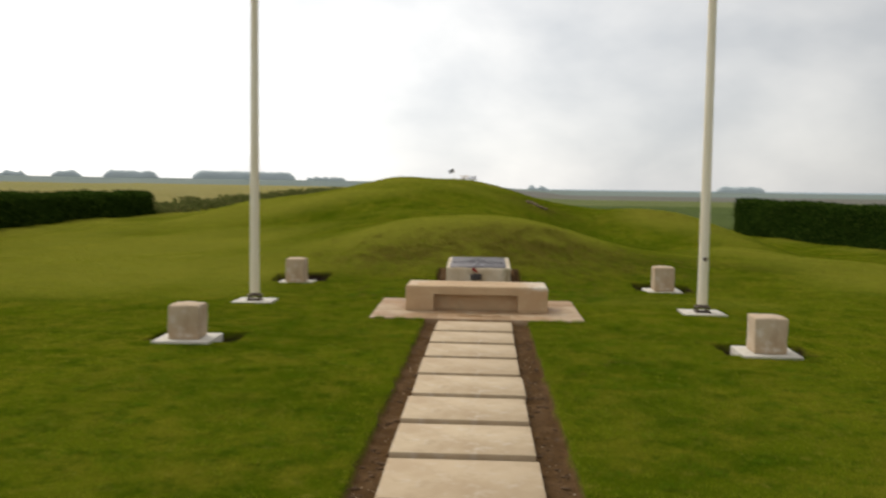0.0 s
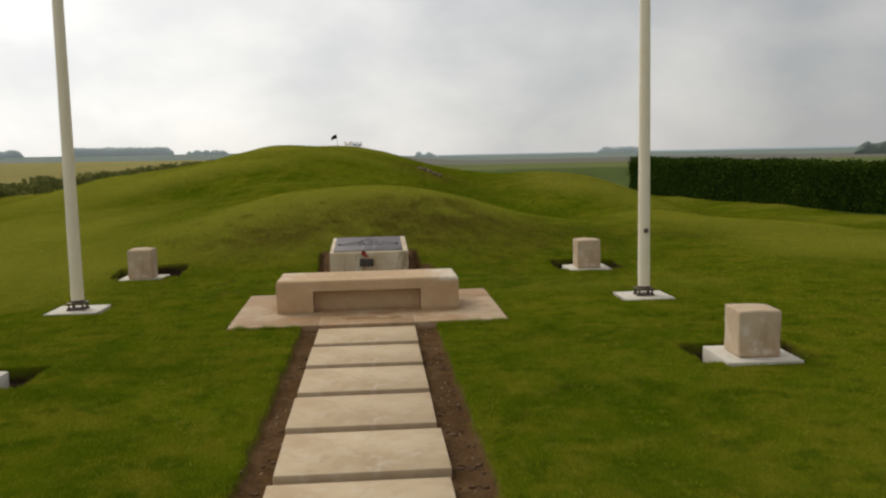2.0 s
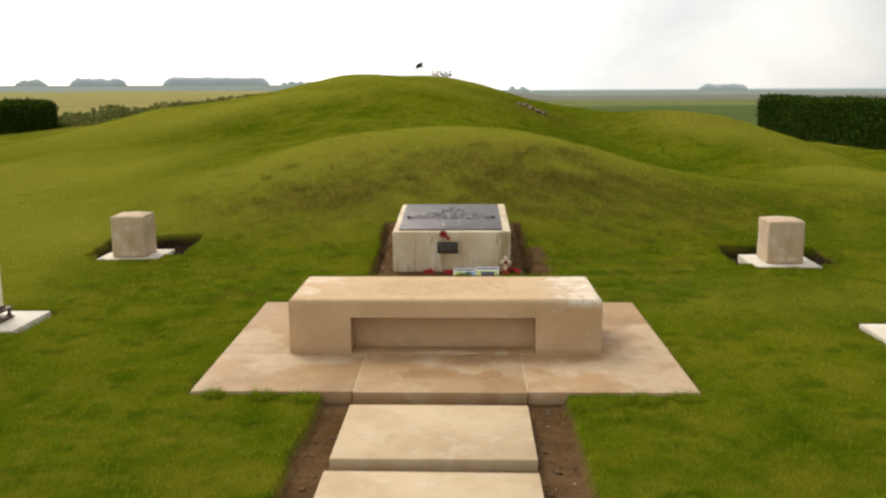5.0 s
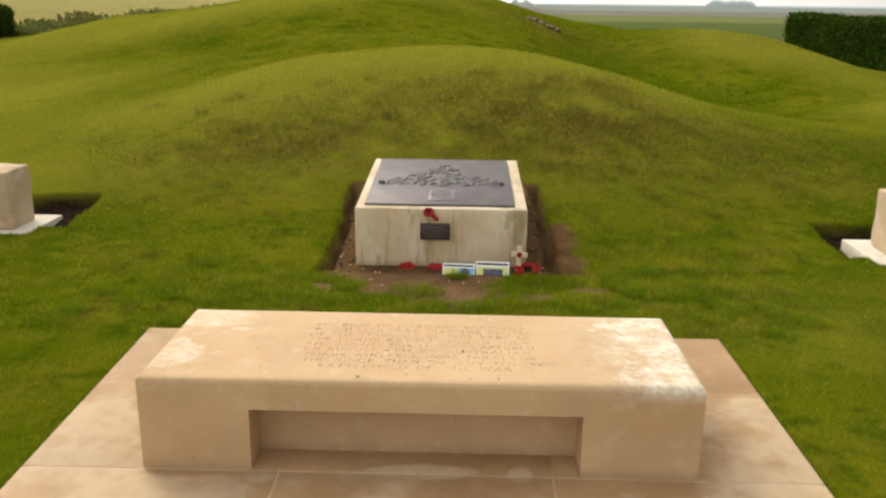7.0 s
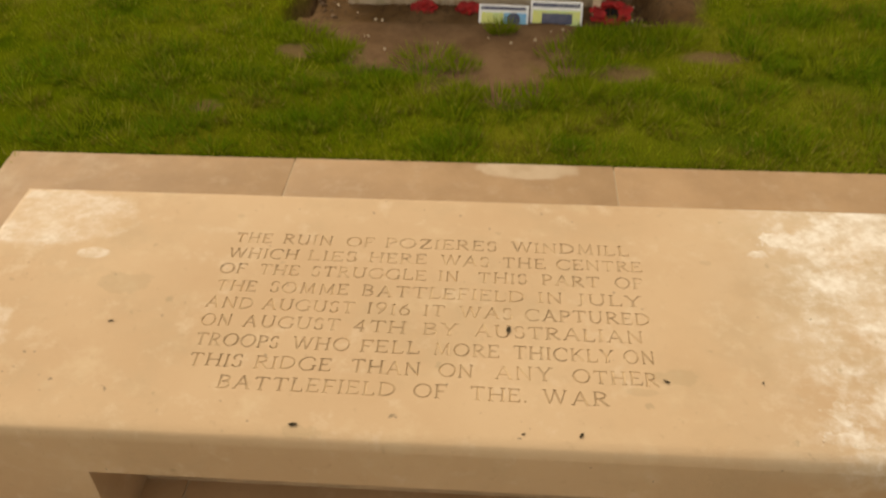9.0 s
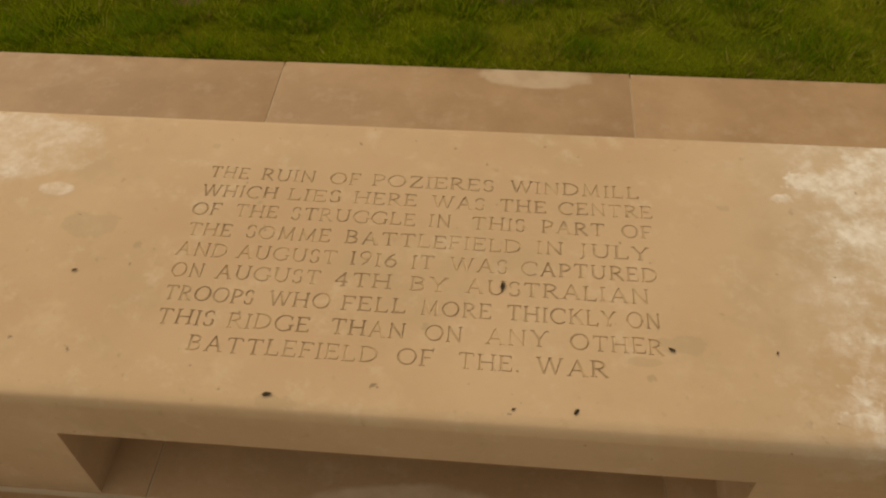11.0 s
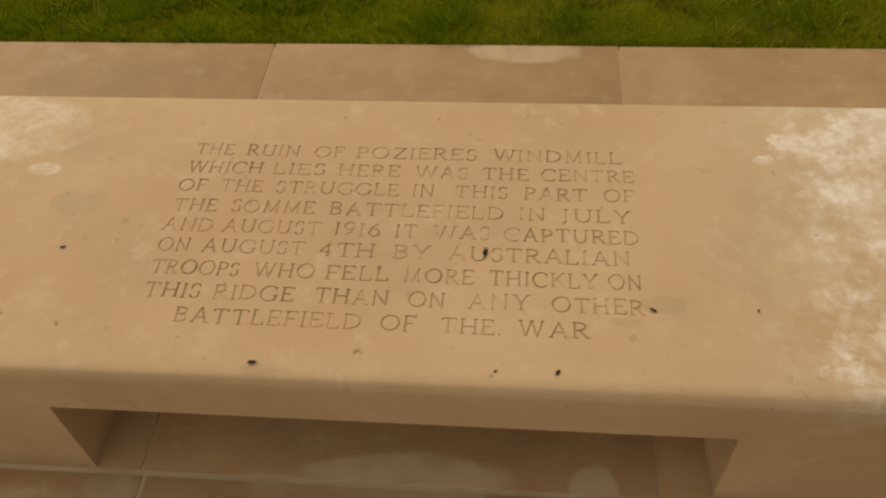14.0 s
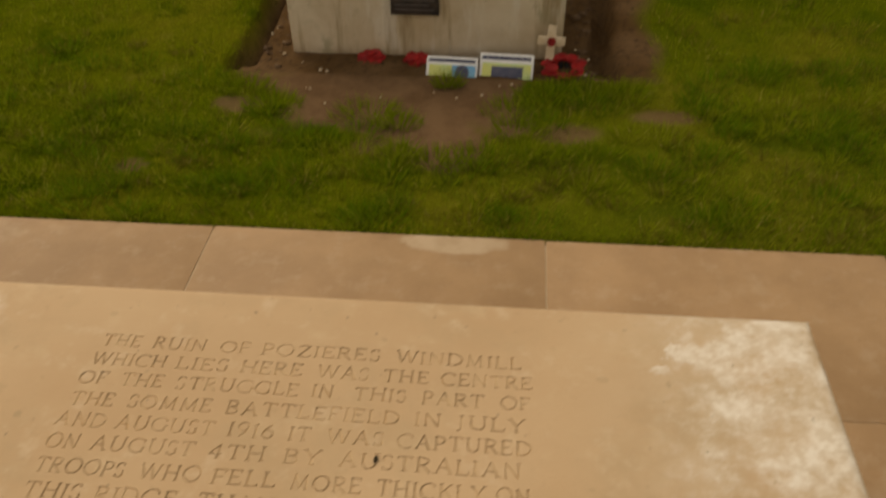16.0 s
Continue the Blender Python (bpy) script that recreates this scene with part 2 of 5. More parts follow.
c = m.mix(m.ramp(m.noise(6, 5, 0.6, stretch=(1, 1, 0.6), shift=(3, 0, 1)), 0.58, 0.68, 0, 0.7), c, (0.33, 0.28, 0.17))
c = m.mix(m.ramp(m.noise(90, 3), 0.62, 0.75, 0, 0.35), c, (0.30, 0.24, 0.15))
m.colour(c)
m.bump(m.noise(70, 5, 0.7), 0.35, 0.005)
CONCRETE = m.m

m = Mat("weathered_bronze", 0.5, 0.6, 0.5)
m.colour(m.mix(m.ramp(m.noise(6, 6, 0.6), 0.35, 0.7), (0.105, 0.095, 0.100), (0.150, 0.130, 0.130)))
m.bump(m.noise(130, 4, 0.7), 0.25, 0.003)
BRONZE = m.m
m = Mat("dark_bronze", 0.5, 0.7, 0.5)
m.colour(m.mix(m.ramp(m.noise(30, 5), 0.35, 0.7), (0.05, 0.045, 0.045), (0.10, 0.08, 0.07)))
DARKBRONZE = m.m
m = Mat("relief_bronze", 0.55, 0.6, 0.5)
m.colour(m.mix(m.ramp(m.noise(45, 5), 0.35, 0.65), (0.040, 0.038, 0.042), (0.150, 0.140, 0.140)))
RELIEF = m.m
m = Mat("pale_bronze", 0.45, 0.6, 0.5)
m.colour(m.mix(m.ramp(m.noise(60, 4), 0.4, 0.65), (0.21, 0.20, 0.21), (0.15, 0.14, 0.14)))
PALEBRONZE = m.m

m = Mat("cream_pole_paint", 0.45, 0.0, 0.4)
c = m.mix(m.ramp(m.noise(3, 4, 0.6, stretch=(1, 1, 0.15)), 0.35, 0.7), (0.87, 0.79, 0.63), (0.82, 0.71, 0.51))
m.colour(m.mix(m.ramp(m.noise(40, 4), 0.66, 0.76, 0, 0.3), c, (0.45, 0.38, 0.26)))
PAINT = m.m
m = Mat("galvanised_iron", 0.55, 0.8, 0.5)
m.colour(m.mix(m.ramp(m.noise(25, 5), 0.35, 0.7), (0.10, 0.080, 0.065), (0.15, 0.105, 0.075)))
IRON = m.m


def plain(name, colour, other, rough=0.7, scale=40):
    q = Mat(name, rough)
    q.colour(q.mix(q.ramp(q.noise(scale, 4), 0.35, 0.68), colour, other))
    q.bump(q.noise(scale * 3, 3), 0.2, 0.002)
    return q.m


POPPY = plain("red_paper", (0.36, 0.012, 0.011), (0.20, 0.007, 0.007), 0.6)
BLACK = plain("black_card", (0.02, 0.02, 0.02), (0.035, 0.03, 0.03))
PINE = plain("pale_wood", (0.66, 0.55, 0.40), (0.55, 0.42, 0.27), 0.7, 25)
WHITE = plain("white_card", (0.78, 0.78, 0.76), (0.70, 0.71, 0.70), 0.35, 20)
BLUE = plain("blue_print", (0.14, 0.36, 0.62), (0.20, 0.48, 0.62), 0.35, 14)
YELLOW = plain("yellow_green_print", (0.62, 0.64, 0.20), (0.44, 0.60, 0.30), 0.35, 14)
PRINT = plain("dark_print", (0.06, 0.07, 0.12), (0.10, 0.10, 0.14), 0.4, 30)
CLOTH = plain("dark_cloth", (0.03, 0.032, 0.05), (0.05, 0.04, 0.045), 0.8, 30)
DRYLEAF = plain("dead_leaf", (0.06, 0.045, 0.02), (0.10, 0.065, 0.03), 0.8, 60)
CLOD = plain("turned_earth", (0.090, 0.050, 0.024), (0.150, 0.092, 0.048), 0.95, 9)
RUBBLE = plain("brick_rubble", (0.13, 0.085, 0.05), (0.20, 0.15, 0.09), 0.9, 12)

# Ground: turf, bare earth, thin straw-coloured turf; the masks are laid on the mesh.
m = Mat("turf_and_earth", 0.95, 0.0, 0.0)
g = m.mix(m.ramp(m.noise(0.5, 5, 0.6), 0.36, 0.64), (0.054, 0.081, 0.002), (0.107, 0.125, 0.006))
g = m.mix(m.ramp(m.noise(1.9, 6, 0.7, shift=(5, 2, 0)), 0.42, 0.70, 0, 0.8), g, (0.146, 0.138, 0.011))
g = m.mix(m.ramp(m.noise(3.6, 6, 0.72, shift=(1, 7, 0)), 0.48, 0.66, 0, 0.8), g, (0.034, 0.064, 0.002))
g = m.mix(m.ramp(m.noise(7.0, 6, 0.7, shift=(8, 3, 0)), 0.55, 0.72, 0, 0.7), g, (0.165, 0.150, 0.020))
g = m.mix(m.ramp(m.noise(18, 5, 0.7), 0.45, 0.75, 0, 0.3), g, (0.057, 0.078, 0.002))
# Dry turf tones, pushed further to paint light on crests and shade in hollows.
g = m.mix(m.ramp(m.attribute("dry"), 0.45, 0.90, 0, 0.85), g, (0.195, 0.192, 0.023))
g = m.mix(m.ramp(m.attribute("dry"), 0.40, 0.0, 0, 0.55), g, (0.044, 0.070, 0.002))
straw = m.math("MULTIPLY", m.attribute("thin"), m.ramp(m.noise(3.2, 6, 0.7), 0.32, 0.56))
g = m.mix(straw, g, m.mix(m.ramp(m.noise(18, 4), 0.4, 0.65), (0.130, 0.104, 0.018), (0.066, 0.060, 0.009)))
earth = m.mix(m.ramp(m.noise(5, 6, 0.65), 0.35, 0.7), (0.104, 0.058, 0.025), (0.165, 0.099, 0.050))
earth = m.mix(m.ramp(m.noise(40, 5, 0.7), 0.45, 0.7, 0, 0.8), earth, (0.042, 0.026, 0.016))
trodden = m.mix(m.ramp(m.noise(6, 6, 0.65, shift=(2, 0, 3)), 0.36, 0.66), (0.185, 0.112, 0.060), (0.125, 0.072, 0.037))
earth = m.mix(m.attribute("trodden"), earth, trodden)
# Wet earth round the blocks, near black: the pits' shade is in this colour.
earth = m.mix(m.attribute("mud_shade"), earth, m.mix(m.ramp(m.noise(22, 4), 0.4, 0.65), (0.018, 0.012, 0.008), (0.036, 0.024, 0.015)))
m.colour(m.mix(m.attribute("soil"), g, earth))
m.bump(m.math("ADD", m.noise(28, 6, 0.75), m.noise(140, 3, 0.7)), 0.6, 0.02)
TURF = m.m


def field(name, a, b, d, rows=0.6):
    q = Mat(name, 0.95, 0.0, 0.1)
    k = q.mix(q.ramp(q.noise(0.02, 5, 0.6), 0.35, 0.68), a, b)
    k = q.mix(q.ramp(q.noise(rows, 4, 0.6, stretch=(1, 0.06, 1)), 0.42, 0.7, 0, 0.6), k, d)
    q.colour(k)
    q.bump(q.noise(3.0, 5, 0.8), 0.8, 0.3)
    return q.m


WHEAT = field("ripening_wheat", (0.275, 0.230, 0.058), (0.215, 0.205, 0.052), (0.33, 0.265, 0.080))
CROP = field("green_crop", (0.066, 0.098, 0.012), (0.088, 0.120, 0.016), (0.050, 0.078, 0.010))
STUBBLE = field("pale_green_field", (0.125, 0.150, 0.040), (0.150, 0.165, 0.050), (0.105, 0.130, 0.036), 0.05)
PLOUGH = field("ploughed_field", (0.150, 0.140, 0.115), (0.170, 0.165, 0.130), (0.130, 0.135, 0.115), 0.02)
# Aerial haze is mixed into these two base colours, bluer with distance.
HAZELAND = field("hazed_farmland", (0.165, 0.205, 0.180), (0.205, 0.235, 0.200), (0.150, 0.195, 0.195), 0.01)
HAZEHORIZON = field("hazed_far_land", (0.30, 0.37, 0.41), (0.34, 0.41, 0.44), (0.28, 0.35, 0.40), 0.004)


def leafy(name, a, b, d, through=0.35, patches=False, upright=1.4):
    """Leaves and blades: each island its own tone, some light let through."""
    q = Mat(name, 0.85, 0.0, 0.0)
    r = q.island()
    k = q.mix(q.ramp(r, 0.0, 0.7), a, b)
    k = q.mix(q.ramp(r, 0.8, 1.0), k, d)
    k = q.mix(q.ramp(q.noise(0.8, 4), 0.4, 0.7, 0, 0.5), k, b)
    if patches:
        k = q.mix(q.ramp(q.noise(0.5, 5, 0.6), 0.40, 0.60, 0.55, 0), k, (0.100, 0.154, 0.006))
        k = q.mix(q.ramp(q.noise(1.9, 6, 0.7, shift=(5, 2, 0)), 0.42, 0.66, 0, 0.9), k, (0.276, 0.265, 0.022))
        k = q.mix(q.ramp(q.noise(3.6, 6, 0.72, shift=(1, 7, 0)), 0.48, 0.66, 0, 0.75), k, (0.072, 0.130, 0.005))
        k = q.mix(q.ramp(q.noise(7.0, 6, 0.7, shift=(8, 3, 0)), 0.55, 0.72, 0, 0.65), k, (0.305, 0.285, 0.040))
        # Blades follow: dry tone plus crest light and hollow shade in the colour.
        k = q.mix(q.ramp(q.attribute("dry"), 0.45, 0.90, 0, 0.85), k, (0.355, 0.355, 0.042))
        k = q.mix(q.ramp(q.attribute("dry"), 0.40, 0.0, 0, 0.5), k, (0.087, 0.143, 0.006))
    q.colour(k)
    tr = q.t.nodes.new("ShaderNodeBsdfTranslucent")
    q.put(k, tr.inputs["Color"])
    if upright:
        # Thin blades scatter light like the sward they stand in.
        tilt = q.t.nodes.new("ShaderNodeVectorMath")
        tilt.operation = "ADD"
        tilt.inputs[1].default_value = (0, 0, upright)
        unit = q.t.nodes.new("ShaderNodeVectorMath")
        unit.operation = "NORMALIZE"
        q.t.links.new(q.t.nodes.new("ShaderNodeNewGeometry").outputs["Normal"], tilt.inputs[0])
        q.t.links.new(tilt.outputs[0], unit.inputs[0])
        q.t.links.new(unit.outputs[0], q.b.inputs["Normal"])
    ms = q.t.nodes.new("ShaderNodeMixShader")
    ms.inputs[0].default_value = through
    q.t.links.new(q.b.outputs[0], ms.inputs[1])
    q.t.links.new(tr.outputs[0], ms.inputs[2])
    q.t.links.new(ms.outputs[0], q.t.nodes["Material Output"].inputs["Surface"])
    return q.m


BLADE = leafy("grass_blades", (0.114, 0.177, 0.006), (0.204, 0.261, 0.010), (0.419, 0.352, 0.070), patches=True)
TUFT = leafy("lush_grass_blades", (0.115, 0.178, 0.005), (0.190, 0.250, 0.012), (0.33, 0.31, 0.055), 0.45)
HEDGE = leafy("hedge_leaves", (0.016, 0.034, 0.005), (0.036, 0.066, 0.009), (0.085, 0.125, 0.020), 0.25, upright=0.4)
WEED = leafy("verge_weeds", (0.125, 0.122, 0.014), (0.205, 0.180, 0.028), (0.36, 0.29, 0.085))
LIGHT = leafy("fresh_grass_blades", (0.175, 0.230, 0.010), (0.245, 0.280, 0.018), (0.38, 0.33, 0.07), 0.45)
DEEP = leafy("deep_green_blades", (0.090, 0.165, 0.006), (0.130, 0.215, 0.010), (0.23, 0.26, 0.03), 0.45)
VERGE = leafy("verge_leaves", (0.100, 0.120, 0.032), (0.145, 0.155, 0.045), (0.21, 0.20, 0.07))
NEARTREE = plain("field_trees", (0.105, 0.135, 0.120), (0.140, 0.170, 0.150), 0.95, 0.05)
# Pale blue-grey: haze over the far woods, put into the leaf colour.
HAZETREE = plain("hazed_foliage", (0.45, 0.51, 0.52), (0.50, 0.56, 0.57), 0.95, 0.05)


# ---- mesh helpers ----
def box(bm, x0, x1, y0, y1, z0, z1, bevel=0.0, segments=2):
    made = bmesh.ops.create_cube(bm, size=1.0)["verts"]
    for v in made:
        v.co = Vector(((x0 + x1) / 2 + v.co.x * (x1 - x0), (y0 + y1) / 2 + v.co.y * (y1 - y0), (z0 + z1) / 2 + v.co.z * (z1 - z0)))
    if bevel:
        edges = list({e for v in made for e in v.link_edges})
        made = bmesh.ops.bevel(bm, geom=edges, offset=bevel, segments=segments, affect="EDGES", profile=0.5)["verts"]
    return made


def tube(bm, x, y, z0, z1, r0, r1, sides=16, rings=1):
    loops = []
    for k in range(rings + 1):
        f = k / rings
        r = r0 + (r1 - r0) * f
        loops.append([bm.verts.new((x + r * math.cos(a), y + r * math.sin(a), z0 + (z1 - z0) * f)) for a in (2 * math.pi * n / sides for n in range(sides))])
    for a, b in zip(loops, loops[1:]):
        for n in range(sides):
            bm.faces.new((a[n], a[(n + 1) % sides], b[(n + 1) % sides], b[n]))
    bm.faces.new(loops[0][::-1])
    bm.faces.new(loops[-1])


def worn(bm, amount, scale=6.0, seed=0.0):
    """Shifts all vertices a little, as on a weathered block."""
    for v in bm.verts:
        v.co += amount * noise.noise_vector(v.co * scale + Vector((seed, seed * 2, 0)))


def mesh_of(name, bm, material, smooth=True):
    data = bpy.data.meshes.new(name)
    bmesh.ops.recalc_face_normals(bm, faces=bm.faces)
    bm.to_mesh(data)
    bm.free()
    for some in material if isinstance(material, tuple) else (material,):
        data.materials.append(some)
    if smooth:
        data.shade_smooth()
        data.set_sharp_from_angle(angle=radians(40))
    return data


def part(name, bm, material, parent, label=""):
    ob = new(name, mesh_of(name, bm, material))
    ob.parent = parent
    return tagged(ob, label)


def thing(name, m, label, category, group="", kind=""):
    ob = new(name)
    ob.matrix_basis = m
    return tagged(ob, label, category, group, kind)


# ---- the lie of the land ----
def step(lo, hi, v):
    f = np.clip((v - lo) / (hi - lo), 0, 1)
    return f * f * (3 - 2 * f)


def bump(x, y, cx, cy, sx, sy, h):
    return h * np.exp(-0.5 * (((x - cx) / sx) ** 2 + ((y - cy) / sy) ** 2))


def ripple(x, y):
    return 0.5 * np.sin(0.9 * x + 1.3) * np.sin(0.7 * y + 0.4 * x) + 0.3 * np.sin(1.9 * x - 0.8 * y) + 0.2 * np.sin(2.7 * y + 1.1 * x)


def wobble(x, y, k):
    return 0.5 * np.sin(k * x + 1.7 * np.sin(0.6 * k * y)) + 0.5 * np.sin(1.3 * k * y + 1.9 * np.sin(0.7 * k * x))


def land(x, y):
    """The height of the turf, before pits and trenches."""
    d = np.hypot(x, y)
    z = 0.27 * step(13.5, 19, y) * step(-30, -2, x) + 0.03 * step(13.5, 30, y) * step(-2, -9, x)
    z = z - 0.83 * step(4, 12, x) * step(13, 24, y)
    z = z + 0.20 * step(-8, -13, x) * step(14, 24, y)
    z = z + 0.30 * step(10, 13.5, x) * step(14, 24, y) * step(70, 50, y)
    # Front bank behind the monument: steep towards the bench, easing off behind.
    z = z + bump(x, y, 0.10, 16.95, np.where(x < 0.10, 2.35, 2.15), np.where(y < 16.95, 1.28, 2.7), 0.80)
    # The mill mound, its crest, its shoulders and the hollows round it.
    z = z + bump(x, y, -1.60, 29.25, np.where(x < -1.6, 3.87, 3.60), 4.94, 1.74)
    z = z + bump(x, y, -3.22, 30.51, 0.75, 2.3, 0.14)
    z = z + bump(x, y, 5.75, 25.6, 1.9, 3.2, 0.70)
    z = z - bump(x, y, 3.5, 21.3, 1.5, 2.2, 0.36)
    z = z - bump(x, y, -4.2, 19.6, 1.6, 0.9, 0.10)
    z = z + bump(x, y, -7.67, 28.17, 1.69, 3.93, 0.40)
    z = z - bump(x, y, 2.6, 23.5, 0.9, 2.8, 0.26) - bump(x, y, -5.2, 23.0, 2.4, 1.1, 0.14) + bump(x, y, -4.6, 25.0, 2.2, 0.8, 0.12)
    z = z - bump(x, y, 2.0, 19.9, 1.3, 0.8, 0.10) + bump(x, y, -1.6, 22.4, 1.8, 0.6, 0.09) - bump(x, y, -6.5, 17.8, 2.2, 1.0, 0.10) + bump(x, y, 7.2, 19.0, 3.0, 0.9, 0.10)
    z = z + 0.05 * ripple(x, y) * step(13.5, 18, np.maximum(y, np.abs(x) * 2.2)) * step(60, 40, d)
    z = z + 0.022 * wobble(x, y, 2.3) * step(15.0, 17, np.maximum(y, np.abs(x) * 2.2)) * step(45, 32, d)
    # Open country: fields climb to the left, a far rise closes the right.
    side = step(0.12, -0.06, x / np.maximum(y, 30.0))
    z = z + side * (0.020 * np.clip(d - 40, 0, 40) + 0.006 * np.clip(d - 80, 0, 220) + 0.0145 * np.clip(d - 300, 0, 480))
    z = z + (1 - side) * (0.0050 * np.clip(d - 500, 0, 2500))
    return z - 0.015


PADS = [(-3.02, 8.68, 0.58), (2.95, 8.60, 0.57), (-3.09, 14.20, 0.59), (3.00, 13.90, 0.58)]
POLES = [(-3.16, 11.80, 0.54), (3.03, 11.48, 0.54)]


def inside(x, y, x0, x1, y0, y1, soft=0.05):
    """1 within the rectangle, falling to 0 over soft metres outside it."""
    out = np.maximum(np.maximum(x0 - x, x - x1), np.maximum(y0 - y, y - y1))
    return np.clip(1 - out / soft, 0, 1)


def pit(x, y):
    """Cut edges: 1 where the turf has been taken out."""
    p = inside(x + 0.012 * wobble(x, y, 9), y, -0.635, 0.625, -60, 10.42, 0.016)
    for cx, cy, w in PADS:
        h = w / 2
        p = np.maximum(p, inside(x + 0.02 * wobble(x, y, 11), y + 0.02 * wobble(y, x, 7), cx - h - 0.13, cx + h + 0.21, cy - h + 0.16, cy + h + 0.20, 0.016))
        p = np.maximum(p, inside(x, y, cx - h + 0.01, cx + h + 0.015, cy - h + 0.01, cy + h, 0.016))
    for cx, cy, w in POLES:
        p = np.maximum(p, inside(x, y, cx - w / 2 - 0.015, cx + w / 2 + 0.03, cy - w / 2 + 0.01, cy + w / 2 + 0.05, 0.016))
    p = np.maximum(p, inside(x, y, -1.34, 1.345, 10.40, 12.32, 0.016))
    return np.maximum(p, inside(x + 0.015 * wobble(x, y, 8), y, -0.71, 0.70, 13.24, 14.80, 0.016))


def bare(x, y):
    """Bare earth: the pits, and the trodden ground before the monument."""
    b = pit(x, y)
    b = np.maximum(b, inside(x + 0.03 * wobble(x, y, 12), y, 0.66, 0.82, 13.30, 14.15, 0.07))
    r = np.hypot((x + 0.08) / 0.52, (y - 13.12) / 0.30) + 0.32 * wobble(x, y, 13)
    b = np.maximum(b, step(1.05, 0.8, r))
    r = np.hypot((x - 0.10) / 0.15, (y - 12.84) / 0.20) + 0.15 * wobble(x, y, 15)
    b = np.maximum(b, step(1.05, 0.8, r))
    for cx, cy, rx, ry in ((0.50, 12.90, 0.14, 0.08), (-0.36, 12.98, 0.13, 0.09), (-0.62, 13.02, 0.10, 0.05), (-0.10, 12.78, 0.07, 0.05), (-0.86, 12.62, 0.06, 0.04), (0.86, 13.02, 0.12, 0.05)):
        r = np.hypot((x - cx) / rx, (y - cy) / ry) + 0.25 * wobble(x, y, 14)
        b = np.maximum(b, 0.8 * step(1.05, 0.7, r))
    return b


def mud_shade(x, y):
    """Freshly dug, wet earth round the four blocks, blackened in colour for the pits' shade."""
    p = np.zeros_like(x)
    for cx, cy, w in PADS:
        p = np.maximum(p, inside(x, y, cx - w / 2 - 0.18, cx + w / 2 + 0.21, cy - w / 2, cy + w / 2 + 0.23, 0.06))
    return p


def thin_turf(x, y):
    """Where the turf is thin and straw-coloured: the face of the front bank, the dry crests."""
    t = bump(x, y, 0.9, 15.75, 1.7, 0.55, 1.0)
    t = np.maximum(t, bump(x, y, 4.6, 16.6, 1.6, 0.25, 0.5))
    t = np.maximum(t, bump(x, y, 1.7, 26.0, 0.7, 0.6, 0.9))
    t = np.maximum(t, bump(x, y, -1.4, 15.4, 0.8, 0.4, 1.0))
    return np.maximum(t, bump(x, y, 6.0, 25.0, 2.2, 1.0, 0.5))


def dry_crest_light(x, y):
    """Drier turf on rounded crests, lush hollows; also carries painted crest light and hollow shade."""
    def proud(r):
        return land(x, y) - sum(land(x + r * math.cos(a), y + r * math.sin(a)) for a in np.arange(0, 6.2, math.pi / 3)) / 6

    d = 0.40 + 0.8 * proud(1.2) + 0.9 * proud(2.8) + 0.20 * inside(x, y, -4.0, 4.0, 12.4, 15.0, 0.8) + 0.17 * inside(x, y, -9.0, 9.0, 15.0, 19.0, 2.0) + 0.42 * step(-1, -7, x) * step(8, 15, y) + 0.16 * step(3.5, 7, x) * step(9, 16, y)
    return np.clip(d + 0.10 * wobble(x, y, 0.8), 0, 1) * step(60, 45, np.hypot(x, y))


def ground_z(x, y):
    z = land(x, y) - 0.050 * pit(x, y)
    for cx, cy, w in PADS:
        z = z - 0.055 * inside(x, y, cx - w / 2 - 0.12, cx + w / 2 + 0.19, cy - w / 2 + 0.18, cy + w / 2 + 0.19, 0.02)
    # Spade-cut grooves along both sides of the monument's bed.
    z = z + 0.044 * inside(x, y, -0.69, 0.68, 13.24, 14.80, 0.02)
    z = z + 0.008 * np.clip(pit(x, y), 0, 1) * wobble(x, y, 31) * wobble(x, y, 13)
    for x0 in (-0.70, 0.64):
        z = z - 0.10 * inside(x + 0.015 * wobble(x, y, 8), y, x0, x0 + 0.05, 13.30, 14.75, 0.018)
    return z


def spread(fine_lo, fine_hi, fine, mid_lo, mid_hi, mid, far):
    """Grid lines: close together where the camera passes, wider apart to the horizon."""
    lines = list(np.arange(fine_lo, fine_hi + 1e-6, fine))
    v = lines[-1]
    while v < mid_hi:
        v += mid
        lines.append(v)
    s = mid
    while v < far:
        s *= 1.13
        v += s
        lines.append(v)
    v, low = fine_lo, []
    while v > mid_lo:
        v -= mid
        low.append(v)
    s = mid
    while v > -far:
        s *= 1.13
        v -= s
        low.append(v)
    return np.array(low[::-1] + lines)


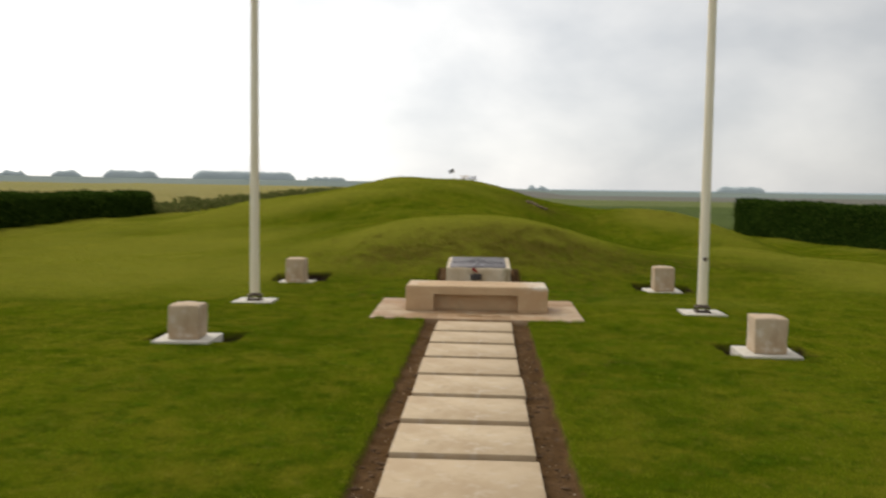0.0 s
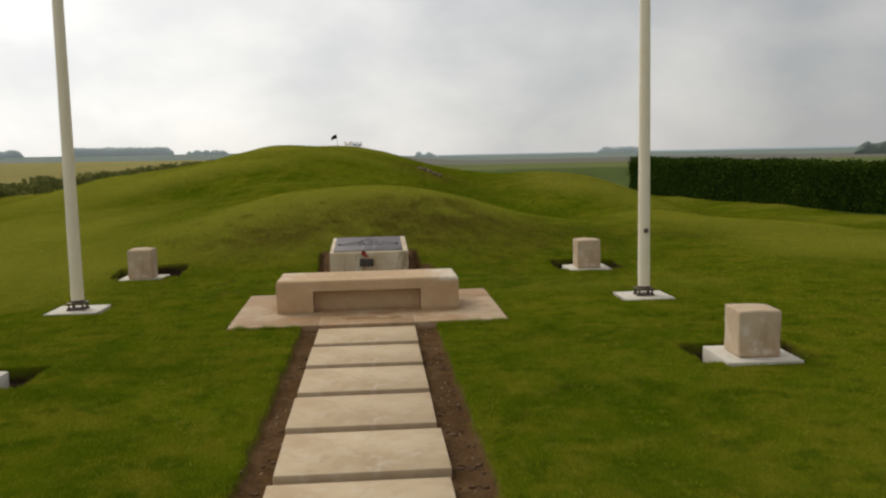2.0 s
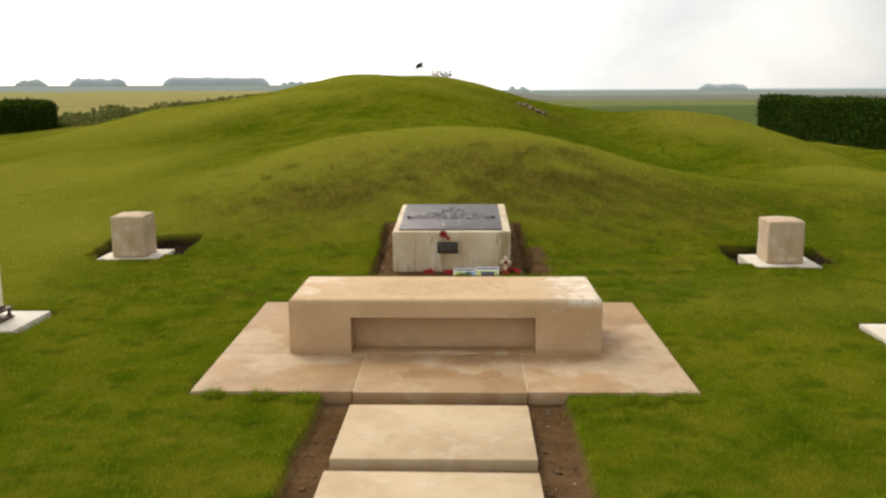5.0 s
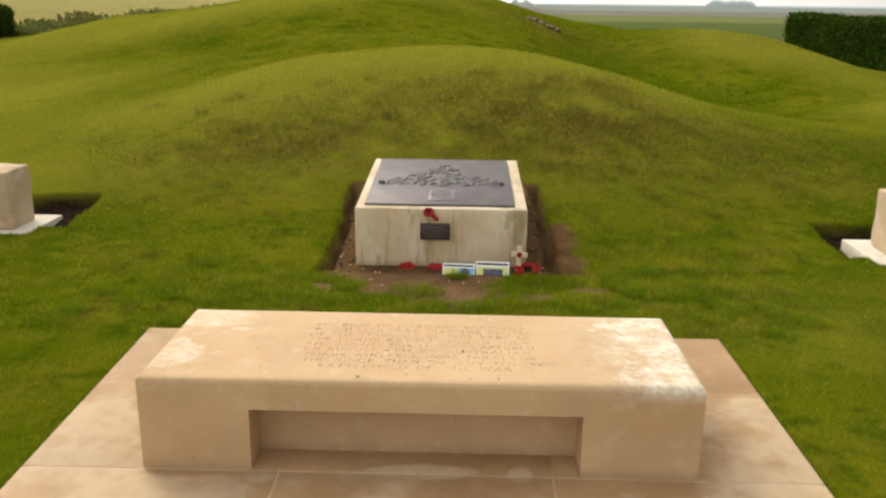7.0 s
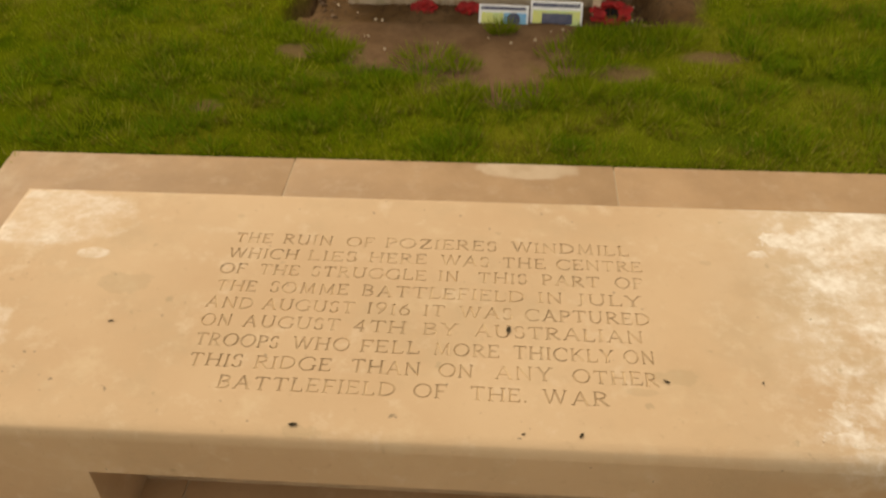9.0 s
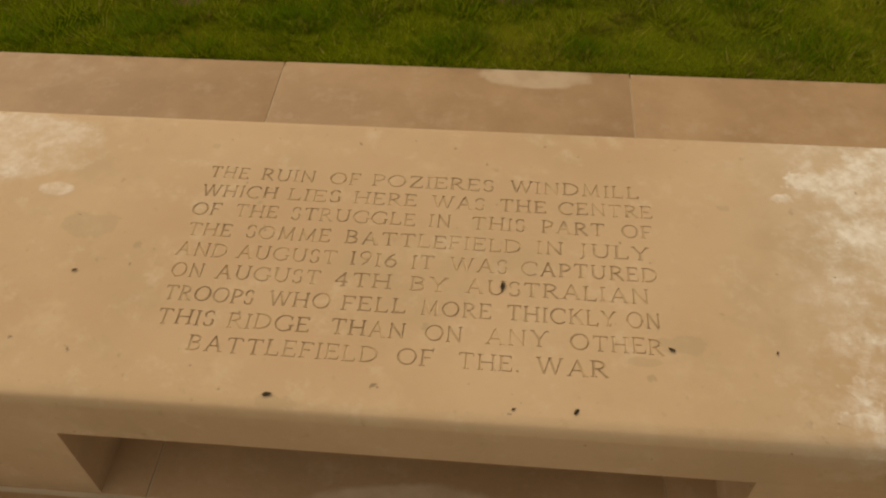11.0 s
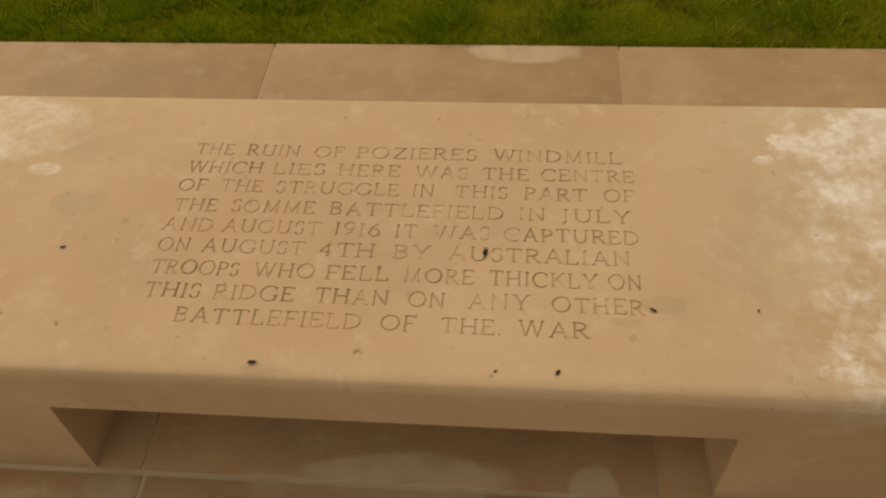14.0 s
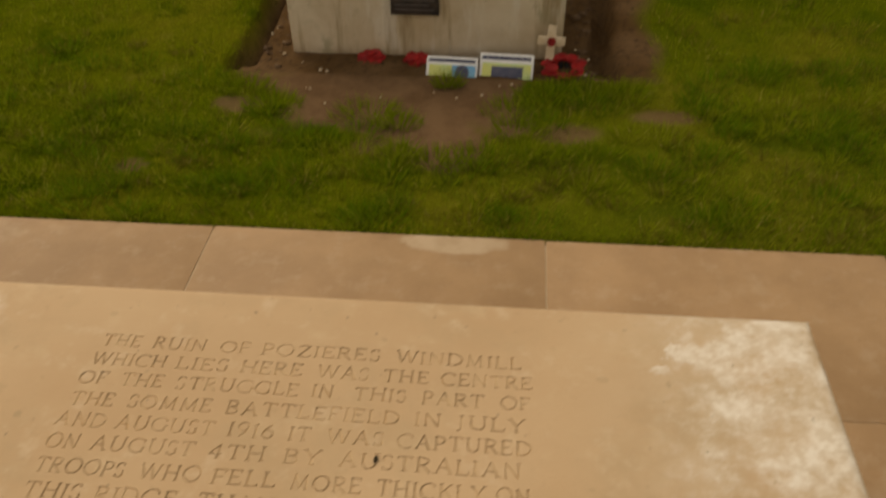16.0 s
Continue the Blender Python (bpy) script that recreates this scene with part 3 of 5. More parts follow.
def ground():
    xs, ys = spread(-3.8, 3.8, 0.025, -18, 16, 0.2, 4500), spread(0.5, 15.0, 0.025, -6, 48, 0.2, 4500)
    gx, gy = np.meshgrid(xs, ys)
    nx, ny = len(xs), len(ys)
    co = np.stack([gx, gy, ground_z(gx, gy)], -1).reshape(-1, 3)
    idx = np.arange(nx * ny).reshape(ny, nx)
    quads = np.stack([idx[:-1, :-1], idx[:-1, 1:], idx[1:, 1:], idx[1:, :-1]], -1).reshape(-1, 4)
    data = bpy.data.meshes.new("ground")
    data.vertices.add(len(co))
    data.vertices.foreach_set("co", co.ravel())
    data.loops.add(quads.size)
    data.loops.foreach_set("vertex_index", quads.ravel().astype(np.int32))
    data.polygons.add(len(quads))
    data.polygons.foreach_set("loop_start", (np.arange(len(quads)) * 4).astype(np.int32))
    for some in (TURF, WHEAT, CROP, HAZELAND, STUBBLE, PLOUGH, HAZEHORIZON):
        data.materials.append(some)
    mid = co[quads].mean(1)
    x, y, d = mid[:, 0], mid[:, 1], np.hypot(mid[:, 0], mid[:, 1])
    kind = np.zeros(len(quads), np.int32)
    kind[(x < -15.0) | ((y > 84) & (x < 0.05 * y))] = 1
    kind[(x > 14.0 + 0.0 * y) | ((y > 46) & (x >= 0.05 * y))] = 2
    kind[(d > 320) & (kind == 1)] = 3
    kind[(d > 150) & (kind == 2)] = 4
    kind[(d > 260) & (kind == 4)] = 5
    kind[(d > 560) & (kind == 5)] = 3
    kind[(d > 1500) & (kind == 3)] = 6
    data.polygons.foreach_set("material_index", kind)
    data.polygons.foreach_set("use_smooth", np.ones(len(quads), bool))
    for name, values in (("soil", bare(gx, gy)), ("thin", thin_turf(gx, gy)), ("dry", dry_crest_light(gx, gy)), ("mud_shade", mud_shade(gx, gy)), ("trodden", inside(gx, gy, -1.0, 1.2, 12.2, 13.20, 0.06))):
        data.attributes.new(name, "FLOAT", "POINT").data.foreach_set("value", values.ravel().astype(np.float32))
    data.update()
    return tagged(new("ground", data), "rolling mown lawn with bare earth cuttings, fields beyond", "ground", kind="structure")


ground()


# ---- stonework ----
def paving_slab_mesh(seed, w=0.893, d=0.642):
    bm = bmesh.new()
    box(bm, -w / 2, w / 2, -d / 2, d / 2, -0.06, 0, 0.006)
    worn(bm, 0.004, 5, seed)
    return mesh_of("paving_slab", bm, PAVING)


def footpath():
    path = thing("footpath", pose(0, 0, 0), "straight path of pale stone slabs set in bare earth", "path", kind="structure")
    shapes = [paving_slab_mesh(3.7 * k) for k in range(4)]
    for k in range(20):
        ob = new("paving_slab", shapes[k % 4])
        ob.parent = path
        ob.matrix_basis = pose(-0.030 + random.uniform(-0.012, 0.012), 10.205 - 0.7635 * k - 0.321, 0.0, random.uniform(-0.3, 0.3), random.uniform(-0.3, 0.3), random.uniform(-0.5, 0.5))
    return path


def bench_plinth():
    """Paved apron under the bench: a front row of three slabs, two sides, a back row."""
    ob = thing("bench_plinth", pose(0, 0, 0), "low apron of wet tan paving slabs under the bench", "paving")
    cuts = [(-1.335, -0.481, 10.385, 11.043), (-0.473, 0.436, 10.375, 11.043), (0.444, 1.335, 10.385, 11.043),
            (-1.335, -0.5015, 11.7405, 12.325), (-0.4985, 0.4405, 11.7405, 12.327), (0.4435, 1.335, 11.7405, 12.325),
            (-1.335, -0.952, 11.050, 11.7395), (-0.9505, -0.4875, 11.053, 11.7395), (-0.4845, 0.4405, 11.053, 11.7395), (0.4435, 0.9345, 11.053, 11.7395), (0.936, 1.335, 11.050, 11.7395)]
    bm = bmesh.new()
    box(bm, -1.33, 1.33, 10.40, 12.31, -0.07, 0.0)
    part("mortar_bed", bm, MORTAR, ob, "pale mortar between the slabs")
    for n, (x0, x1, y0, y1) in enumerate(cuts):
        bm = bmesh.new()
        box(bm, x0, x1, y0, y1, -0.07, 0.002, 0.0015)
        for v in bm.verts:
            # The outer edges splay a little towards the back.
            if abs(v.co.x) > 1.2:
                v.co.x = math.copysign(1.334 + (0.021 if v.co.x < 0 else 0.010) * (v.co.y - 10.385) - 0.002 * (v.co.z > 0.0015), v.co.x)
        part("paving_slab", bm, WET, ob)
    return ob


LETTERS = []
BOLD, FINE = 0.150, 0.085
GLYPHS = {}


def bow(cx, cy, rx, ry, a0, a1, steps=9):
    """A curved stroke, swelling at its sides: points with their width."""
    some = []
    for k in range(steps + 1):
        a = radians(a0 + (a1 - a0) * k / steps)
        some.append((cx + rx * math.cos(a), cy + ry * math.sin(a), FINE + (BOLD - FINE) * math.cos(a) ** 2))
    return some


def bar(x0, y0, x1, y1, w):
    return [(x0, y0, w), (x1, y1, w)]


def stem(x, y0=0.0, y1=1.0, w=BOLD, feet="bt"):
    """An upright with its serifs."""
    some = [bar(x, y0, x, y1, w)]
    for mark, y in (("b", y0 + 0.03), ("t", y1 - 0.03)):
        if mark in feet:
            some.append(bar(x - 0.13, y, x + 0.13, y, 0.06))
    return some


def serif(x, y, half=0.11):
    return [bar(x - half, y, x + half, y, 0.06)]


def tick(x, y0, y1):
    return [bar(x, y0, x, y1, 0.07)]


GLYPHS["A"] = 0.84, [bar(0.10, 0, 0.42, 1, FINE), bar(0.42, 1, 0.74, 0, BOLD), bar(0.22, 0.36, 0.62, 0.36, FINE)] + serif(0.10, 0.03) + serif(0.74, 0.03)
GLYPHS["B"] = 0.66, stem(0.13) + [bow(0.20, 0.75, 0.34, 0.22, 100, -90), bow(0.20, 0.27, 0.40, 0.25, 90, -100)]
GLYPHS["C"] = 0.84, [bow(0.48, 0.50, 0.43, 0.49, 48, 312, 14)] + tick(0.78, 0.70, 0.93)
GLYPHS["D"] = 0.84, stem(0.13) + [bow(0.22, 0.50, 0.56, 0.47, 98, -98, 12)]
GLYPHS["E"] = 0.64, stem(0.13) + [bar(0.13, 0.96, 0.56, 0.96, FINE), bar(0.13, 0.52, 0.46, 0.52, FINE), bar(0.13, 0.04, 0.60, 0.04, FINE)] + tick(0.56, 0.80, 0.98) + tick(0.60, 0.02, 0.22)
GLYPHS["F"] = 0.60, stem(0.13) + [bar(0.13, 0.96, 0.56, 0.96, FINE), bar(0.13, 0.50, 0.46, 0.50, FINE)] + tick(0.56, 0.78, 0.98)
GLYPHS["G"] = 0.88, [bow(0.48, 0.50, 0.43, 0.49, 48, 318, 14)] + stem(0.80, 0.05, 0.42, BOLD, "t") + tick(0.78, 0.70, 0.93)
GLYPHS["H"] = 0.86, stem(0.14) + stem(0.72) + [bar(0.14, 0.50, 0.72, 0.50, FINE)]
GLYPHS["I"] = 0.28, stem(0.14)
GLYPHS["J"] = 0.42, stem(0.26, 0.0, 1.0, BOLD, "t") + [[(0.26, 0.08, 0.13), (0.19, -0.10, 0.10), (0.06, -0.14, 0.07)]]
GLYPHS["K"] = 0.76, stem(0.13) + [bar(0.16, 0.46, 0.64, 0.97, FINE), bar(0.32, 0.58, 0.72, 0.02, BOLD)] + serif(0.66, 0.97, 0.09) + serif(0.70, 0.03, 0.09)
GLYPHS["L"] = 0.62, stem(0.13) + [bar(0.13, 0.04, 0.58, 0.04, FINE)] + tick(0.58, 0.02, 0.24)
GLYPHS["M"] = 0.98, [bar(0.14, 0, 0.18, 1, FINE), bar(0.18, 1, 0.49, 0.08, BOLD), bar(0.49, 0.08, 0.80, 1, FINE), bar(0.80, 1, 0.84, 0, BOLD)] + serif(0.14, 0.03) + serif(0.84, 0.03)
GLYPHS["N"] = 0.86, [bar(0.14, 0, 0.14, 1, FINE), bar(0.12, 0.98, 0.72, 0.02, BOLD), bar(0.72, 0, 0.72, 1, FINE)] + serif(0.14, 0.03) + serif(0.72, 0.97)
GLYPHS["O"] = 0.94, [bow(0.47, 0.50, 0.41, 0.48, 0, 180, 12), bow(0.47, 0.50, 0.41, 0.48, 180, 360, 12)]
GLYPHS["P"] = 0.62, stem(0.13) + [bow(0.20, 0.71, 0.38, 0.26, 100, -100)]
GLYPHS["R"] = 0.72, stem(0.13) + [bow(0.20, 0.73, 0.36, 0.24, 100, -100), bar(0.30, 0.48, 0.66, 0.0, BOLD)] + serif(0.66, 0.03, 0.08)
GLYPHS["S"] = 0.56, [bow(0.28, 0.74, 0.20, 0.23, 40, 230), bow(0.28, 0.27, 0.22, 0.25, 50, -140)] + tick(0.45, 0.76, 0.93) + tick(0.09, 0.06, 0.24)
GLYPHS["T"] = 0.76, stem(0.38, 0.0, 1.0, BOLD, "b") + [bar(0.06, 0.96, 0.70, 0.96, FINE)] + tick(0.06, 0.78, 0.98) + tick(0.70, 0.78, 0.98)
GLYPHS["U"] = 0.84, stem(0.14, 0.32, 1.0, BOLD, "t") + stem(0.70, 0.32, 1.0, FINE, "t") + [bow(0.42, 0.33, 0.28, 0.31, 180, 360)]
GLYPHS["V"] = 0.82, [bar(0.10, 1, 0.42, 0, BOLD), bar(0.42, 0, 0.72, 1, FINE)] + serif(0.10, 0.97) + serif(0.72, 0.97)
GLYPHS["W"] = 1.16, [bar(0.10, 1, 0.36, 0, BOLD), bar(0.36, 0, 0.58, 1, FINE), bar(0.58, 1, 0.84, 0, BOLD), bar(0.84, 0, 1.06, 1, FINE)] + serif(0.10, 0.97) + serif(0.58, 0.97) + serif(1.06, 0.97)
GLYPHS["Y"] = 0.78, stem(0.40, 0.0, 0.48, BOLD, "b") + [bar(0.10, 1, 0.40, 0.46, BOLD), bar(0.40, 0.46, 0.70, 1, FINE)] + serif(0.10, 0.97) + serif(0.70, 0.97)
GLYPHS["Z"] = 0.72, [bar(0.08, 0.96, 0.64, 0.96, FINE), bar(0.62, 0.96, 0.08, 0.04, BOLD), bar(0.08, 0.04, 0.66, 0.04, FINE)] + tick(0.08, 0.78, 0.98) + tick(0.66, 0.02, 0.22)
GLYPHS["1"] = 0.36, stem(0.18)
GLYPHS["4"] = 0.66, stem(0.46, 0.0, 1.0, BOLD, "b") + [bar(0.46, 0.98, 0.06, 0.32, FINE), bar(0.06, 0.32, 0.62, 0.32, FINE)]
GLYPHS["6"] = 0.64, [bow(0.32, 0.29, 0.25, 0.28, 0, 180), bow(0.32, 0.29, 0.25, 0.28, 180, 360), [(0.07, 0.30, BOLD), (0.16, 0.66, 0.13), (0.46, 0.98, FINE)]]
GLYPHS["9"] = 0.64, [bow(0.32, 0.71, 0.25, 0.28, 0, 180), bow(0.32, 0.71, 0.25, 0.28, 180, 360), [(0.57, 0.70, BOLD), (0.48, 0.34, 0.13), (0.18, 0.02, FINE)]]
GLYPHS["."] = 0.20, [bar(0.06, 0.07, 0.16, 0.07, 0.12)]


def groove(points, place, depth=0.0036, lip=0.003):
    """A V-shaped cut along a stroke, as a closed wedge that reaches above the surface."""
    pts = [place(x, y) for x, y, w in points]
    half = [w * 0.5 * 0.028 for x, y, w in points]
    verts, faces = [], []
    for k, (p, w) in enumerate(zip(pts, half)):
        a, b = pts[max(k - 1, 0)], pts[min(k + 1, len(pts) - 1)]
        d = math.hypot(b[0] - a[0], b[1] - a[1]) or 1.0
        nx, ny = -(b[1] - a[1]) / d, (b[0] - a[0]) / d
        wide = w * (1 + lip / depth)
        verts += [(p[0] + nx * wide, p[1] + ny * wide, lip), (p[0] - nx * wide, p[1] - ny * wide, lip), (p[0], p[1], -depth)]
    for k in range(len(pts) - 1):
        i, j = 3 * k, 3 * k + 3
        faces += [(i, j, j + 1, i + 1), (i + 1, j + 1, j + 2, i + 2), (i + 2, j + 2, j, i)]
    e = 3 * len(pts) - 3
    return verts, faces + [(0, 1, 2), (e + 1, e, e + 2)]


def carve(words, baseline, cap=0.030):
    """One line of the inscription: words with their left edge and width; the mason's lines fall a little to one side."""
    rnd = random.Random(int(baseline * 1000))
    for text, left, width in words:
        total = sum(GLYPHS[c][0] for c in text) + 0.12 * (len(text) - 1) - 0.10
        scale = width / total
        pen = left - 0.05 * scale
        for c in text:
            up, grow = rnd.uniform(-0.0008, 0.0008), cap * rnd.uniform(0.97, 1.03)
            wide = scale * rnd.uniform(0.97, 1.03)

            def place(x, y, pen=pen, up=up, grow=grow, wide=wide):
                gx = pen + x * wide
                return gx, baseline + up + y * grow - 0.005 * (gx + 0.42)

            deep = rnd.uniform(0.0015, 0.0030)
            for stroke in GLYPHS[c][1]:
                LETTERS.append(groove(stroke, place, deep))
            pen += (GLYPHS[c][0] + 0.12) * scale


def stone_bench():
    ob = thing("stone_bench", pose(0, 0, 0), "low tan limestone bench with carved inscription and lichen", "bench")
    x0, x1, y0, y1, h = -0.943, 0.928, 11.055, 11.715, 0.336
    lintel, back = 0.223, y0 + 0.140
    # Two feet, the panel set back between them, and the seat over all three.
    for a, b, end in ((x0, -0.571, x0), (0.533, x1, x1)):
        bm = bmesh.new()
        box(bm, a, b, y0, y1, 0.0, lintel - 0.0003)
        posts = [e for e in bm.edges if all(abs(v.co.x - end) < 1e-4 for v in e.verts) and abs(e.verts[0].co.z - e.verts[1].co.z) > 0.05]
        bmesh.ops.bevel(bm, geom=posts, offset=0.010, segments=2, affect="EDGES", profile=0.5)
        part("foot", bm, BENCH, ob)
    bm = bmesh.new()
    box(bm, -0.5705, 0.5325, back, y1 - 0.002, 0.0, lintel - 0.0003)
    part("recessed_panel", bm, BENCH, ob)
    bm = bmesh.new()
    box(bm, x0, x1, y0, y1, lintel, h)
    rim = [e for e in bm.edges if all(abs(v.co.z - h) < 1e-4 for v in e.verts)]
    bmesh.ops.bevel(bm, geom=rim, offset=0.030, segments=5, affect="EDGES", profile=0.5)
    posts = [e for e in bm.edges if abs(e.verts[0].co.z - e.verts[1].co.z) > 0.05]
    bmesh.ops.bevel(bm, geom=posts, offset=0.010, segments=2, affect="EDGES", profile=0.5)
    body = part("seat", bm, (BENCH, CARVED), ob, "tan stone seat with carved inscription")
    # The inscription is cut into the top in V-shaped grooves.
    data = bpy.data.meshes.new("cutter")
    verts, faces = [], []
    for co, polys in LETTERS:
        faces += [tuple(len(verts) + n for n in p) for p in polys]
        verts += [(a, b, h + c) for a, b, c in co]
    data.from_pydata(verts, [], faces)
    bm = bmesh.new()
    bm.from_mesh(data)
    bmesh.ops.recalc_face_normals(bm, faces=bm.faces)
    bm.to_mesh(data)
    bm.free()
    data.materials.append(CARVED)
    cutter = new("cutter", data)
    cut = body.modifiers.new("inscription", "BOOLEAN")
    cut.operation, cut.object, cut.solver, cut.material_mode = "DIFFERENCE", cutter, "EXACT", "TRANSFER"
    cut.use_self = True
    bpy.context.view_layer.update()
    done = bpy.data.meshes.new_from_object(body.evaluated_get(bpy.context.evaluated_depsgraph_get()))
    body.modifiers.clear()
    if len(done.polygons) > 500:
        body.data = done
    bpy.data.objects.remove(cutter)
    return ob


carve([("THE", -0.422, 0.071), ("RUIN", -0.323, 0.099), ("OF", -0.194, 0.054), ("POZIERES", -0.114, 0.221), ("WINDMILL", 0.139, 0.229)], 11.537)
carve([("WHICH", -0.425, 0.139), ("LIES", -0.263, 0.094), ("HERE", -0.142, 0.112), ("WAS", 0.000, 0.094), ("THE", 0.122, 0.080), ("CENTRE", 0.227, 0.161)], 11.490)
carve([("OF", -0.430, 0.050), ("THE", -0.351, 0.075), ("STRUGGLE", -0.248, 0.221), ("IN", 0.000, 0.037), ("THIS", 0.076, 0.091), ("PART", 0.198, 0.106), ("OF", 0.336, 0.049)], 11.443)
carve([("THE", -0.424, 0.076), ("SOMME", -0.319, 0.148), ("BATTLEFIELD", -0.142, 0.304), ("IN", 0.190, 0.043), ("JULY", 0.261, 0.116)], 11.394)
carve([("AND", -0.431, 0.088), ("AUGUST", -0.323, 0.171), ("1916", -0.127, 0.079), ("IT", -0.020, 0.035), ("WAS", 0.045, 0.095), ("CAPTURED", 0.165, 0.223)], 11.347)
carve([("ON", -0.426, 0.053), ("AUGUST", -0.348, 0.176), ("4TH", -0.145, 0.093), ("BY", -0.018, 0.060), ("AUSTRALIAN", 0.075, 0.297)], 11.301)
carve([("TROOPS", -0.423, 0.149), ("WHO", -0.247, 0.100), ("FELL", -0.125, 0.103), ("MORE", 0.005, 0.112), ("THICKLY", 0.144, 0.171), ("ON", 0.335, 0.051)], 11.252)
carve([("THIS", -0.420, 0.092), ("RIDGE", -0.303, 0.131), ("THAN", -0.135, 0.118), ("ON", 0.017, 0.057), ("ANY", 0.113, 0.095), ("OTHER", 0.245, 0.141)], 11.204)
carve([("BATTLEFIELD", -0.356, 0.302), ("OF", -0.022, 0.053), ("THE.", 0.073, 0.092), ("WAR", 0.193, 0.106)], 11.156)

footpath()
bench_plinth()
stone_bench()


def stone_block(cx, cy, w, turn, seed, height, size=0.318):
    ob = thing("stone_block", pose(cx, cy, 0, 0, 0, turn), "squat weathered limestone block on a white base slab", "stone block", "blocks round the bench")
    bm = bmesh.new()
    box(bm, -w / 2, w / 2, -w / 2, w / 2, -0.15, 0.008, 0.006)
    worn(bm, 0.005, 5, seed)
    part("base_slab", bm, PAD, ob, "white concrete base slab")
    bm = bmesh.new()
    box(bm, -size / 2, size / 2, -size / 2, size / 2, 0.008, height, 0.014, 3)
    bmesh.ops.subdivide_edges(bm, edges=[e for e in bm.edges if e.calc_length() > 0.15], cuts=5, use_grid_fill=True)
    for v in bm.verts:
        # A low domed top.
        if v.co.z > height - 0.03:
            v.co.z += 0.018 * (1 - min(1.0, (math.hypot(v.co.x, v.co.y) / (size / 2)) ** 2))
    worn(bm, 0.008, 7, seed + 5)
    part("block", bm, BLOCK, ob)
    return ob


for n, (cx, cy, w) in enumerate(PADS):
    stone_block(cx, cy, w, (1.5, -3, 1, -2)[n], 2.3 * n, (0.36, 0.365, 0.405, 0.395)[n])


def flagpole(cx, cy, w, knob):
    ob = thing("flagpole", pose(cx, cy, 0), "tall cream-painted flagpole on a bolted iron foot and white slab", "flagpole", "pair of flagpoles")
    bm = bmesh.new()
    box(bm, -w / 2, w / 2, -w / 2, w / 2, -0.075, 0.0, 0.006)
    worn(bm, 0.004, 5, cx)
    part("base_slab", bm, PAD, ob, "white concrete base slab")
    bm = bmesh.new()
    box(bm, -0.095, 0.095, -0.095, 0.095, -0.001, 0.016, 0.003)
    part("foot_plate", bm, IRON, ob)
    for sx in (-1, 1):
        for sy in (-1, 1):
            bm = bmesh.new()
            tube(bm, sx * 0.072, sy * 0.072, 0.016, 0.072, 0.011, 0.011, 8)
            tube(bm, sx * 0.072, sy * 0.072, 0.016, 0.030, 0.019, 0.019, 6)
            part("bolt", bm, IRON, ob)
    bm = bmesh.new()
    box(bm, -0.092, 0.092, -0.092, 0.092, 0.064, 0.080, 0.004)
    tube(bm, 0, 0, 0.080, 0.104, 0.078, 0.073, 24)
    part("collar", bm, IRON, ob)
    bm = bmesh.new()
    tube(bm, 0, 0, 0.085, 9.0, 0.067, 0.038, 32, 8)
    part("pole", bm, PAINT, ob)
    if knob:
        bm = bmesh.new()
        box(bm, -0.024, 0.024, -0.086, -0.058, 0.695, 0.743, 0.008)
        tube(bm, 0, -0.090, 0.712, 0.726, 0.011, 0.011, 10)
        part("halyard_lock", bm, IRON, ob, "dark metal halyard lock")
    return ob


flagpole(*POLES[0], False)
flagpole(*POLES[1], True)


